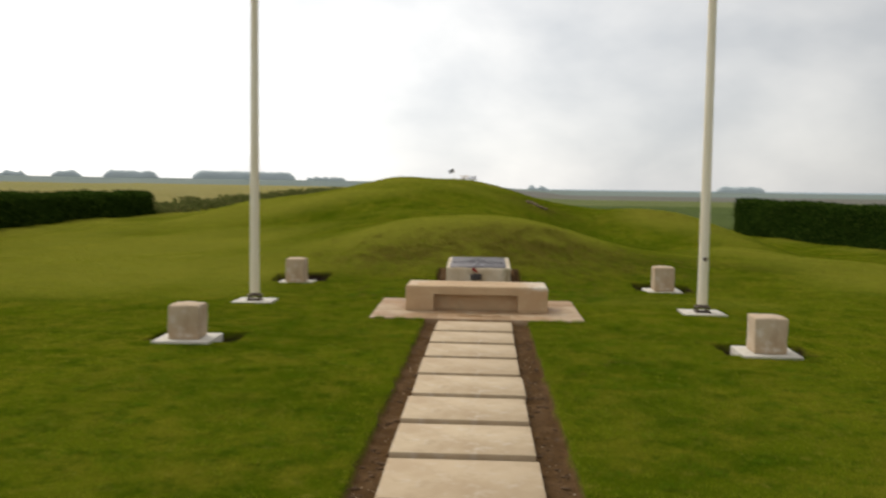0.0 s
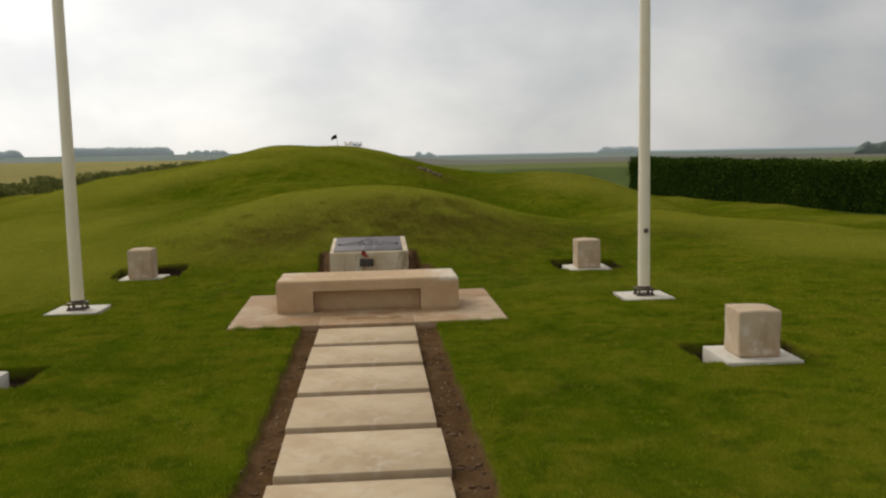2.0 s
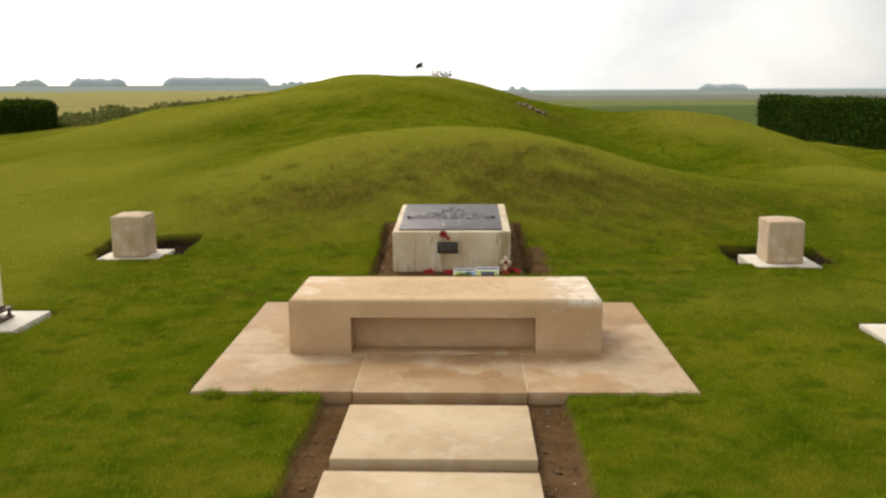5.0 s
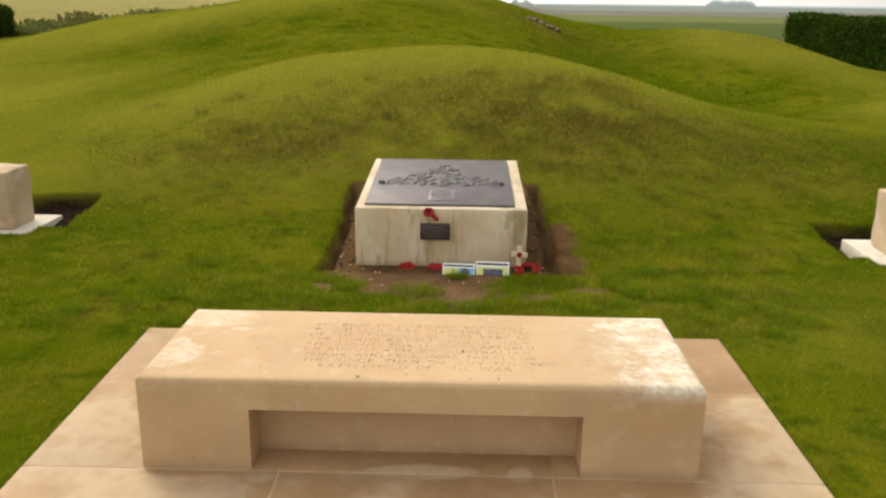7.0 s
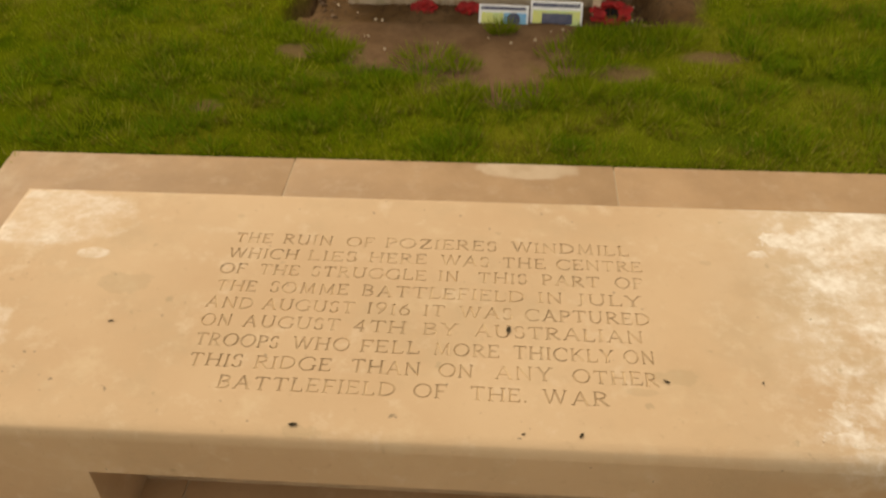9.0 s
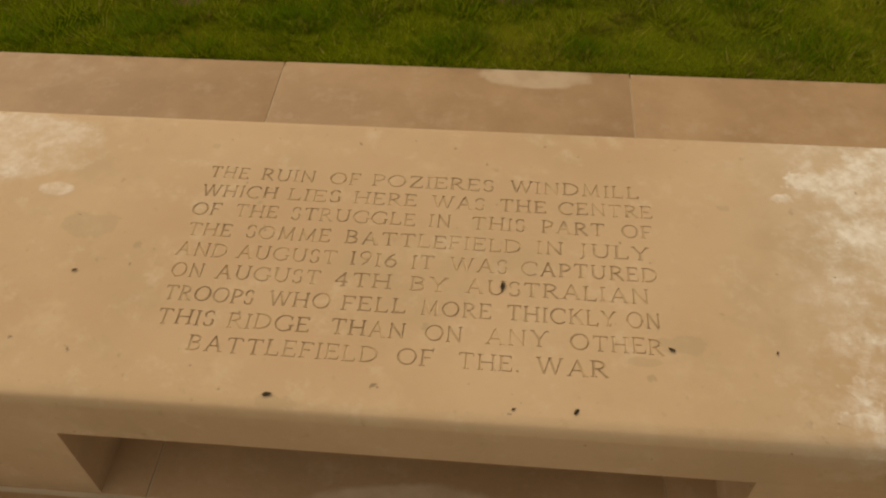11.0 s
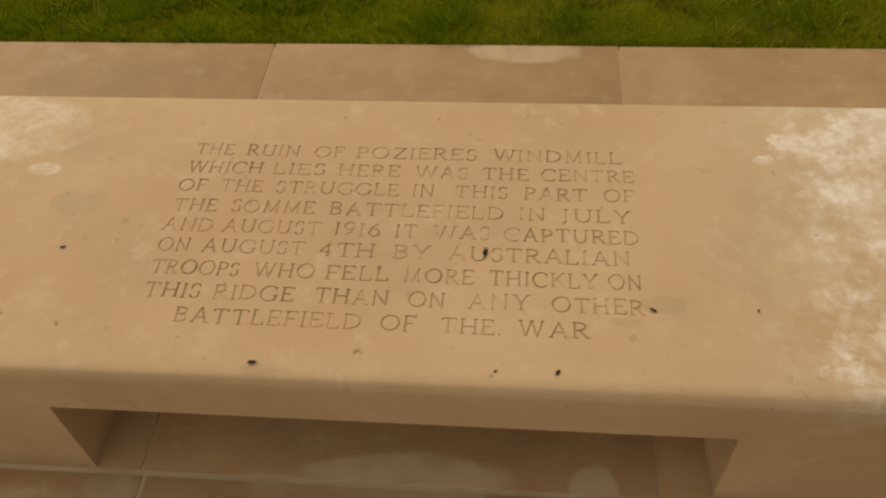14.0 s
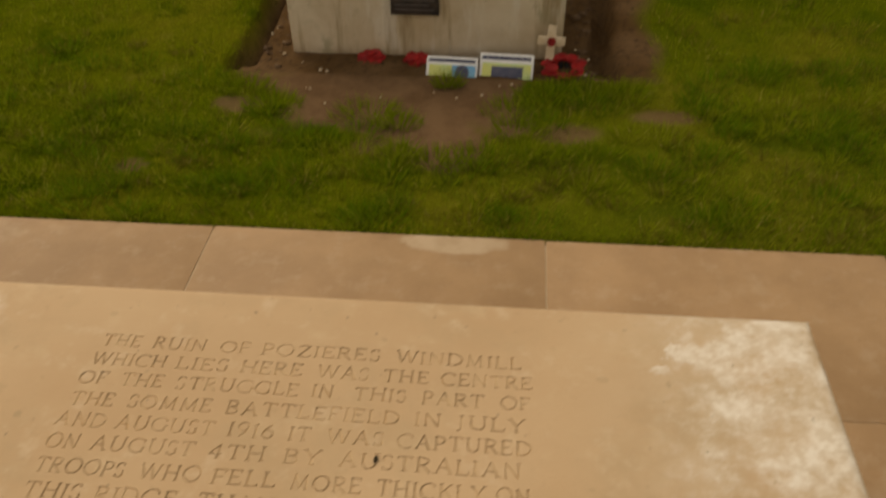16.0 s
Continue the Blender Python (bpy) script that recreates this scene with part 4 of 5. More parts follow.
# ---- monument with the bronze relief plate ----
def monument():
    ob = thing("monument", pose(0, 0, 0), "low stained concrete monument with sloping bronze relief plate", "monument")
    x0, x1, y0, y1, zf, zb = -0.512, 0.508, 13.405, 14.63, 0.360, 0.441
    bm = bmesh.new()
    box(bm, x0, x1, y0, y1, -0.06, 0.36, 0.010, 2)
    bmesh.ops.subdivide_edges(bm, edges=[e for e in bm.edges if e.calc_length() > 0.3], cuts=4, use_grid_fill=True)
    for v in bm.verts:
        if v.co.z > 0.3:
            v.co.z += (zb - zf) * (v.co.y - y0) / (y1 - y0)
    worn(bm, 0.003, 6, 3)
    part("body", bm, CONCRETE, ob)
    slope = (zb - zf) / (y1 - y0)

    def lay(bm, lift):
        for v in bm.verts:
            v.co.z += zf + slope * (v.co.y - y0) + lift

    bm = bmesh.new()
    box(bm, -0.462, 0.435, 13.455, 14.565, -0.004, 0.014, 0.004)
    lay(bm, 0)
    plate = part("bronze_plate", bm, BRONZE, ob, "grey weathered bronze relief plate")
    # The modelled relief: a ragged ridge of broken shapes rising to the middle.
    bm = bmesh.new()
    rnd = random.Random(8)
    for k in range(260):
        u = rnd.uniform(-1, 1)
        crest = 14.42 - 0.45 * abs(u) ** 0.8
        y = rnd.uniform(13.86 + 0.02 * abs(u), max(crest, 13.93))
        x = -0.01 + 0.36 * u
        r = rnd.uniform(0.007, 0.025) * (1.15 - 0.5 * abs(u))
        made = bmesh.ops.create_icosphere(bm, subdivisions=1, radius=1.0)["verts"]
        turn = Euler((0, 0, rnd.uniform(0, 6))).to_matrix()
        for v in made:
            v.co = turn @ Vector((v.co.x * r * rnd.uniform(1.2, 1.6), v.co.y * r, max(v.co.z, -0.2) * r * 0.5)) + Vector((x, y, 0.014))
    for x in (-0.40, 0.37):
        tube(bm, x, 13.90, 0.014, 0.034, 0.022, 0.017, 10)
    lay(bm, 0)
    part("relief", bm, RELIEF, plate, "ragged dark bronze relief")
    bm = bmesh.new()
    box(bm, -0.085, 0.075, 13.53, 13.76, 0.014, 0.018, 0.002)
    lay(bm, 0)
    part("text_panel", bm, PALEBRONZE, plate, "pale worn text panel")
    for k in range(6):
        bm = bmesh.new()
        box(bm, -0.07, 0.06 - 0.02 * (k % 2), 13.555 + 0.034 * k, 13.568 + 0.034 * k, 0.018, 0.0195)
        lay(bm, 0)
        part("text_bar", bm, BRONZE, plate)
    bm = bmesh.new()
    box(bm, -0.125, 0.052, 13.392, 13.408, 0.172, 0.272, 0.003)
    part("name_plate", bm, DARKBRONZE, ob, "small dark bronze plate")
    for k in range(4):
        bm = bmesh.new()
        box(bm, -0.11, 0.037 - 0.02 * (k % 2), 13.3905, 13.393, 0.19 + 0.018 * k, 0.197 + 0.018 * k)
        part("text_bar", bm, BRONZE, ob)
    return ob


monument()


# ---- tributes ----
def petals(bm, x, y, z, r, rnd, lean=0.0):
    """A paper poppy: four cupped overlapping petals."""
    for k in range(4):
        a = k * math.pi / 2 + rnd.uniform(-0.3, 0.3)
        c = bm.verts.new((x, y, z))
        rim = []
        for s in range(6):
            b = a + (s / 5 - 0.5) * 1.9
            q = r * rnd.uniform(0.85, 1.1)
            up = r * rnd.uniform(0.15, 0.5)
            rim.append(bm.verts.new((x + q * math.cos(b), y - lean * up + (1 - lean) * q * math.sin(b), z + lean * q * math.sin(b) + (1 - lean) * up)))
        for p, q in zip(rim, rim[1:]):
            bm.faces.new((c, p, q))


def wreath(x, y, z, r, label, seed, count=26, whole=6.28):
    ob = thing("poppy_wreath", pose(x, y, z), label, "wreath", "poppy tributes")
    rnd = random.Random(seed)
    bm = bmesh.new()
    for k in range(count):
        a = whole * k / count
        petals(bm, r * math.cos(a) + rnd.uniform(-0.01, 0.01), 0.7 * r * math.sin(a), 0.010 + 0.35 * r * (1 + math.sin(a)) + rnd.uniform(0, 0.012), 0.024, rnd, rnd.uniform(0, 0.6))
    part("poppy_ring", bm, POPPY, ob)
    bm = bmesh.new()
    for k in range(14):
        a = whole * k / 14
        tube(bm, r * math.cos(a), 0.7 * r * math.sin(a), -0.004, 0.012 + 0.33 * r * (1 + math.sin(a)), 0.014, 0.009, 6)
    part("backing", bm, BLACK, ob)
    return ob


wreath(0.516, 13.320, -0.018, 0.055, "red poppy wreath leaning at the monument corner", 3)
wreath(-0.205, 13.365, -0.020, 0.030, "small crumpled red poppy wreath lying on earth", 5, 14)
wreath(-0.028, 13.36, -0.020, 0.026, "small red poppy posy lying on earth", 7, 12)


def lone_poppy():
    ob = thing("paper_poppy", pose(-0.075, 13.398, 0.352), "red paper poppy with trailing petals on monument rim", "poppy", "poppy tributes")
    rnd = random.Random(4)
    bm = bmesh.new()
    petals(bm, 0, -0.012, -0.010, 0.034, rnd, 0.8)
    petals(bm, 0.045, -0.012, -0.050, 0.017, rnd, 0.9)
    petals(bm, 0.030, -0.012, -0.032, 0.014, rnd, 0.9)
    part("petals", bm, POPPY, ob)
    bm = bmesh.new()
    tube(bm, 0, -0.020, -0.014, -0.006, 0.008, 0.006, 8)
    part("centre", bm, BLACK, ob)


lone_poppy()


def photo_card(x0, x1, y, z0, z1, lean, blue, label):
    """A laminated sheet propped against the monument, picture side out."""
    ob = thing("photo_card", pose((x0 + x1) / 2, y, z0, lean, 0, -3), label, "photo card", "cards before the monument")
    w, h = (x1 - x0) / 2, z1 - z0
    bm = bmesh.new()
    box(bm, -w, w, 0, 0.004, 0, h, 0.001)
    part("sheet", bm, WHITE, ob)
    bm = bmesh.new()
    box(bm, -w + 0.010, w - 0.008 if not blue else 0.0, -0.0015, 0.002, 0.010, h * 0.66)
    part("picture", bm, YELLOW, ob, "yellow-green printed picture")
    if blue:
        bm = bmesh.new()
        box(bm, 0.001, w - 0.008, -0.0015, 0.002, 0.010, h * 0.66)
        part("picture", bm, BLUE, ob, "blue printed picture")
    bm = bmesh.new()
    box(bm, -w + 0.008, w - 0.010, -0.0015, 0.002, h * 0.78, h * 0.90)
    part("heading_bar", bm, PRINT, ob, "dark printed heading bar")
    bm = bmesh.new()
    if blue:
        tube(bm, 0, 0, -0.001, 0.002, 0.026, 0.026, 16)
        bmesh.ops.rotate(bm, verts=bm.verts, cent=(0, 0, 0), matrix=Euler((math.pi / 2, 0, 0)).to_matrix())
        bmesh.ops.translate(bm, verts=bm.verts, vec=(w * 0.4, -0.0015, h * 0.38))
    else:
        box(bm, -w * 0.55, w * 0.62, -0.003, 0.0, h * 0.16, h * 0.55, 0.001)
    part("motif", bm, PRINT, ob, "dark printed motif")
    return ob


photo_card(0.012, 0.200, 13.250, -0.016, 0.074, -36, True, "laminated blue and yellow picture card propped on earth")
photo_card(0.206, 0.402, 13.255, -0.016, 0.088, -36, False, "white-framed laminated picture card propped on earth")


def remembrance_cross():
    ob = thing("remembrance_cross", pose(0.458, 13.345, -0.028, -12, 3, 0), "small pale wooden remembrance cross with poppy", "cross")
    bm = bmesh.new()
    box(bm, -0.016, 0.016, -0.005, 0.005, 0, 0.185, 0.002)
    part("upright", bm, PINE, ob)
    bm = bmesh.new()
    box(bm, -0.050, 0.050, -0.009, -0.003, 0.112, 0.146, 0.002)
    part("crossbar", bm, PINE, ob)
    bm = bmesh.new()
    petals(bm, 0, -0.012, 0.128, 0.016, random.Random(2), 1.0)
    part("poppy", bm, POPPY, ob, "tiny red poppy")


remembrance_cross()


def summit_flag(x, y, h, seed):
    z = float(land(x, y))
    ob = thing("hand_flag", pose(x, y, z - 0.03, 3 * seed, -4, 0), "small dark cloth flag on a thin stick", "flag", "tributes on the mound top")
    bm = bmesh.new()
    tube(bm, 0, 0, 0, h, 0.006, 0.005, 6)
    part("stick", bm, PINE, ob)
    bm = bmesh.new()
    rows = []
    for k in range(7):
        f = k / 6
        rows.append([bm.verts.new((-0.17 * f, 0.03 * math.sin(5 * f + seed), h - 0.01 - 0.08 * f * f - 0.13 * s * (1 - 0.3 * f))) for s in (0, 0.5, 1)])
    for a, b in zip(rows, rows[1:]):
        for s in (0, 1):
            bm.faces.new((a[s], b[s], b[s + 1], a[s + 1]))
    bmesh.ops.solidify(bm, geom=bm.faces[:], thickness=0.004)
    part("cloth", bm, CLOTH, ob)


summit_flag(-0.94, 28.3, 0.40, 1)


def summit_flowers(x, y, label, seed, mats):
    ob = thing("flower_bunch", pose(x, y, float(land(x, y)) - 0.02), label, "flowers", "tributes on the mound top")
    rnd = random.Random(seed)
    bm = bmesh.new()
    for k in range(12):
        petals(bm, rnd.uniform(-0.12, 0.12), rnd.uniform(-0.06, 0.06), rnd.uniform(0.06, 0.16), 0.035, rnd, 0.5)
    tagged(part("blooms", bm, mats[0], ob), kind="stuff")
    bm = bmesh.new()
    for k in range(12):
        tube(bm, rnd.uniform(-0.1, 0.1), rnd.uniform(-0.05, 0.05), 0, rnd.uniform(0.06, 0.12), 0.006, 0.004, 5)
    tagged(part("stems", bm, mats[1], ob), kind="stuff")


summit_flowers(-0.60, 28.4, "pale wilted flower bunch on the mound top", 5, (PINE, WEED))
summit_flowers(-0.36, 28.4, "small dark flower bunch on the mound top", 9, (CLOTH, WEED))


def rubble():
    rnd = random.Random(12)
    for k in range(9):
        x, y = 1.40 + 0.07 * k + rnd.uniform(-0.05, 0.05), 26.35 - 0.09 * k + rnd.uniform(-0.12, 0.12)
        r = rnd.uniform(0.04, 0.10)
        bm = bmesh.new()
        bmesh.ops.create_icosphere(bm, subdivisions=2, radius=r)
        for v in bm.verts:
            v.co.z *= 0.6
        worn(bm, r * 0.6, 5 / r * 0.1, k)
        ob = new("rubble_stone", mesh_of("rubble_stone", bm, RUBBLE))
        ob.matrix_basis = pose(x, y, float(land(x, y)) + r * 0.2, 0, 0, 40 * k)
        tagged(ob, "rough brown masonry fragment lying on the bank", "stone", "masonry fragments on the bank")


rubble()


def dead_leaf(x, y, size, turn, seed):
    bm = bmesh.new()
    rnd = random.Random(seed)
    c = bm.verts.new((0, 0, 0.002))
    rim = [bm.verts.new((size * (1 + 0.4 * rnd.random()) * math.cos(a), 0.55 * size * math.sin(a), 0.001 + size * 0.35 * rnd.random())) for a in (0, 0.9, 1.8, 2.7, 3.6, 4.5, 5.4)]
    for p, q in zip(rim, rim[1:] + rim[:1]):
        bm.faces.new((c, p, q))
    bmesh.ops.solidify(bm, geom=bm.faces[:], thickness=0.0008)
    ob = new("dead_leaf", mesh_of("dead_leaf", bm, DRYLEAF))
    ob.matrix_basis = pose(x, y, 0.3365, 0, 0, turn)
    tagged(ob, "tiny dark dead leaf lying on the bench", "leaf", "dead leaves on the bench")


# The fourth and largest stands in for dark dirt filling a carved U.
for k, (x, y, s, turn) in enumerate([(-0.593, 11.301, 0.006, 20), (0.252, 11.090, 0.007, 60), (-0.211, 11.086, 0.008, 10), (0.134, 11.316, 0.010, 80), (0.16, 11.088, 0.004, 30), (0.40, 11.21, 0.007, 150), (0.56, 11.215, 0.004, 70)]):
    dead_leaf(x, y, 0.75 * s, turn, k)


# ---- hedges, verge, distant woods ----
def leaves_mesh(name, centres, sizes, material, rnd, flat=0.0):
    """Many small two-sided leaves: one rhombus each."""
    n = len(centres)
    a, b = rnd.normal(size=(n, 3)), rnd.normal(size=(n, 3))
    a /= np.linalg.norm(a, axis=1)[:, None]
    b -= a * (a * b).sum(1)[:, None]
    b /= np.linalg.norm(b, axis=1)[:, None]
    s = sizes[:, None]
    co = np.stack([centres - a * s, centres + b * s * 0.45, centres + a * s, centres - b * s * 0.45], 1).reshape(-1, 3)
    return quick_mesh(name, co, np.arange(4 * n).reshape(-1, 4), material)


def quick_mesh(name, co, faces, material):
    data = bpy.data.meshes.new(name)
    data.vertices.add(len(co))
    data.vertices.foreach_set("co", co.astype(np.float32).ravel())
    data.loops.add(faces.size)
    data.loops.foreach_set("vertex_index", faces.ravel().astype(np.int32))
    data.polygons.add(len(faces))
    data.polygons.foreach_set("loop_start", (np.arange(len(faces)) * faces.shape[1]).astype(np.int32))
    data.materials.append(material)
    data.update()
    return data


def hedge(name, xa, ya, xb, yb, top, fall, thick, label, seed, count):
    """A clipped hedge along a line, its foot on the land: dense inner mass, leaves over it."""
    ob = thing(name, pose(0, 0, 0), label, "hedge")
    rnd = np.random.RandomState(seed)
    run = math.hypot(xb - xa, yb - ya)
    ux, uy = (xb - xa) / run, (yb - ya) / run
    bm = bmesh.new()
    n = int(run / 0.5)
    prev = None
    for k in range(n + 1):
        x, y = xa + ux * run * k / n, ya + uy * run * k / n
        foot, h = float(land(x, y)) - 0.1, top - fall * k / n + 0.03 * math.sin(1.7 * k)
        t = thick / 2 - 0.07 + 0.03 * math.sin(2.3 * k)
        row = [bm.verts.new((x - uy * s * t, y + ux * s * t, z)) for s, z in ((-1, foot), (-1, h - 0.07), (1, h - 0.07), (1, foot))]
        if prev:
            for q in range(4):
                bm.faces.new((prev[q], prev[(q + 1) % 4], row[(q + 1) % 4], row[q]))
        else:
            bm.faces.new(row)
        prev = row
    bm.faces.new(prev[::-1])
    part("inner_growth", bm, HEDGE, ob)
    along = rnd.uniform(0, run, count)
    face = rnd.choice(4, count, p=(0.36, 0.36, 0.24, 0.04))
    x, y = xa + ux * along, ya + uy * along
    foot = land(x, y)
    roof = top - fall * along / run
    high = foot + (roof - foot) * rnd.uniform(0, 1, count)
    across = rnd.uniform(-1, 1, count) * thick / 2
    jit = rnd.normal(0, 0.05, count) + 0.09 * np.sin(2.1 * along + 3 * high) * np.sin(5 * high + along)
    across = np.where(face == 0, -thick / 2 + jit, np.where(face == 1, thick / 2 + jit, across))
    high = np.where(face == 2, roof + 0.03 * np.sin(3.4 * along) + jit * 0.8, high)
    along = np.where(face == 3, np.abs(jit), along)
    x, y = xa + ux * along - uy * across, ya + uy * along + ux * across
    co = np.stack([x, y, high], 1)
    leaves = new("leaves", leaves_mesh("leaves", co, rnd.uniform(0.035, 0.075, count), HEDGE, rnd))
    leaves.parent = ob
    tagged(leaves, kind="stuff")


hedge("hedge", -14.75, 36.2, -12.6, 12.0, 1.28, 0.05, 0.9, "dark green clipped hedge along the lawn", 21, 42000)
hedge("hedge", 12.8, 42.5, 16.2, 12.0, 1.30, 0.38, 0.9, "dark green clipped hedge beside the crop field", 22, 60000)


def verge():
    """Rough weeds along the edge of the wheat, past the hedge's end."""
    rnd = np.random.RandomState(5)
    n = 9000
    y = 36 + 52 * rnd.uniform(0, 1, n) ** 1.2
    lump = 0.5 + 0.5 * np.sin(1.3 * y) * np.sin(0.53 * y + 1)
    x = -14.7 + rnd.normal(0, 0.45, n)
    z = land(x, y) + rnd.uniform(0, 1, n) * (0.15 + 0.5 * lump)
    ob = new("verge_weeds", leaves_mesh("verge_weeds", np.stack([x, y, z], 1), rnd.uniform(0.06, 0.16, n), VERGE, rnd))
    tagged(ob, "uneven strip of tall green weeds beside the wheat", "weeds", kind="stuff")


verge()


def far_wood(bearing, spread_deg, distance, height, label, seed, ragged=0.25, foliage=HAZETREE):
    """A wood on the skyline: a deep mass of crowns of uneven height standing on the rise."""
    width, cells = distance * radians(spread_deg), 90
    bm = bmesh.new()
    rows = []
    for k in range(cells + 1):
        u = k / cells
        b = radians(bearing) + radians(spread_deg) * (u - 0.5)
        n = noise.noise(Vector((seed * 3.1, u * width / (height * 1.1), 0))) + 0.6 * noise.noise(Vector((seed * 1.7, u * width / (height * 0.35), 4)))
        end = min(1.0, min(u, 1 - u) * width / (height * 0.9)) ** 0.5
        h = height * end * (1 - ragged * (0.45 - 0.75 * n)) + 0.02
        row = []
        for depth, up in ((0, -0.3), (0.02, 0.45), (0.25, 0.85), (0.7, 1.0), (1.6, 0.97), (3.0, 0.6), (3.3, -0.3)):
            d = distance + depth * height
            x, y = -d * math.sin(b), d * math.cos(b)
            puff = height * 0.08 * noise.noise(Vector((x, y, up * height)) / (height * 0.3))
            row.append(bm.verts.new((x + puff, y + puff, float(land(np.array(x), np.array(y))) + h * up + (puff if up > 0 else 0))))
        rows.append(row)
    for a, b in zip(rows, rows[1:]):
        for p in range(len(a) - 1):
            bm.faces.new((a[p], b[p], b[p + 1], a[p + 1]))
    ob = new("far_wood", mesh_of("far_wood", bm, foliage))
    tagged(ob, label, "wood", kind="stuff")


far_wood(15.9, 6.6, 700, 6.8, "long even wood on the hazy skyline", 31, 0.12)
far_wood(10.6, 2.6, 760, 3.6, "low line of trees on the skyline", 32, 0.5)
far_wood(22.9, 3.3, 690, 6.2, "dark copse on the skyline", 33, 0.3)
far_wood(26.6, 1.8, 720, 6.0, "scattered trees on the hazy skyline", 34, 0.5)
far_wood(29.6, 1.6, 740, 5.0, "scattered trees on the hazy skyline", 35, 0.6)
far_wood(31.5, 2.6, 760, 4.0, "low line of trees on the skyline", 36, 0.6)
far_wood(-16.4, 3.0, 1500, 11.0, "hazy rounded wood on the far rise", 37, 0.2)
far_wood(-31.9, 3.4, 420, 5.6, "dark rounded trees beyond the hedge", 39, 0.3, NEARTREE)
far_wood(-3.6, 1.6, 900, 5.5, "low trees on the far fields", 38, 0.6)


# ---- grass ----
def blades(name, x0, x1, y0, y1, density, height, width, material, label, seed, keep=None):
    rnd = np.random.RandomState(seed)
    n = int((x1 - x0) * (y1 - y0) * density)
    x, y = rnd.uniform(x0, x1, n), rnd.uniform(y0, y1, n)
    ok = rnd.uniform(0, 1, n) > 1.25 * bare(x, y)
    if keep is not None:
        ok &= rnd.uniform(0, 1, n) < keep(x, y)
    x, y = x[ok], y[ok]
    n = len(x)
    z = ground_z(x, y) - 0.004
    clump = 0.75 + 0.35 * wobble(x, y, 4.0) * wobble(x, y, 1.3)
    h = height * rnd.uniform(0.5, 1.25, n) * clump
    a, lean = rnd.uniform(0, 2 * np.pi, n), rnd.uniform(0.1, 0.95, n)
    b = rnd.uniform(0, 2 * np.pi, n)
    w = width * rnd.uniform(0.6, 1.2, n)
    left = np.stack([x - w * np.cos(a), y - w * np.sin(a), z], 1)
    right = np.stack([x + w * np.cos(a), y + w * np.sin(a), z], 1)
    tip = np.stack([x + h * lean * np.cos(b), y + h * lean * np.sin(b), z + h], 1)
    co = np.stack([left, right, tip], 1).reshape(-1, 3)
    data = quick_mesh(name, co, np.arange(3 * n).reshape(-1, 3), material)
    data.attributes.new("dry", "FLOAT", "POINT").data.foreach_set("value", np.repeat(dry_crest_light(x, y), 3).astype(np.float32))
    return tagged(new(name, data), label, "grass", kind="stuff")


def not_near(x, y):
    return np.where((np.abs(x) < 3.4) & (y < 15.2) & (y > 3.0), 0.0, 1.0)


def tufty(x, y):
    return step(0.1, 0.7, wobble(x, y, 6.0) + 0.4 * wobble(x, y, 17.0))


def edges(x, y):
    """Longer grass left standing along the stone apron and round the cuttings."""
    near = np.zeros_like(x)
    for x0, x1, y0, y1 in ((-1.34, 1.34, 10.38, 12.33), (-0.71, 0.70, 13.24, 14.80), (-0.62, 0.62, -5, 10.4)):
        near = np.maximum(near, inside(x, y, x0, x1, y0, y1, 0.12))
    for cx, cy, w in PADS + POLES:
        near = np.maximum(near, inside(x, y, cx - w / 2, cx + w / 2, cy - w / 2, cy + w / 2, 0.12))
    return near


blades("lawn_grass", -3.4, 3.4, 3.0, 15.2, 5200, 0.030, 0.0022, BLADE, "short mown lawn grass round the path", 41)
blades("lawn_grass", -13, 13, 1.0, 24.0, 900, 0.030, 0.0050, BLADE, "short mown lawn grass", 42, not_near)
blades("lawn_grass", -14.5, 13, 24.0, 40.0, 300, 0.030, 0.010, BLADE, "mown grass on the mound", 43)
blades("lawn_grass", -13, 13, 12.0, 30.0, 420, 0.034, 0.0050, LIGHT, "fresh light green lawn grass", 48, lambda x, y: step(-0.5, 0.4, wobble(x, y, 0.9) + 0.5 * wobble(x, y, 2.7)) * step(0.6, 2.6, np.abs(x)))
blades("grass_tufts", -1.6, 1.6, 12.30, 14.0, 4500, 0.042, 0.0026, TUFT, "lush uneven grass tufts before the monument", 44, tufty)
blades("edge_grass", -3.6, 3.6, 4.0, 15.0, 3000, 0.040, 0.0024, TUFT, "longer grass along the stone edges", 45, edges)
blades("rough_grass", -3.0, 3.5, 14.9, 17.2, 1500, 0.060, 0.004, WEED, "thin straw-coloured grass on the bank", 46, lambda x, y: thin_turf(x, y) * tufty(x, y))


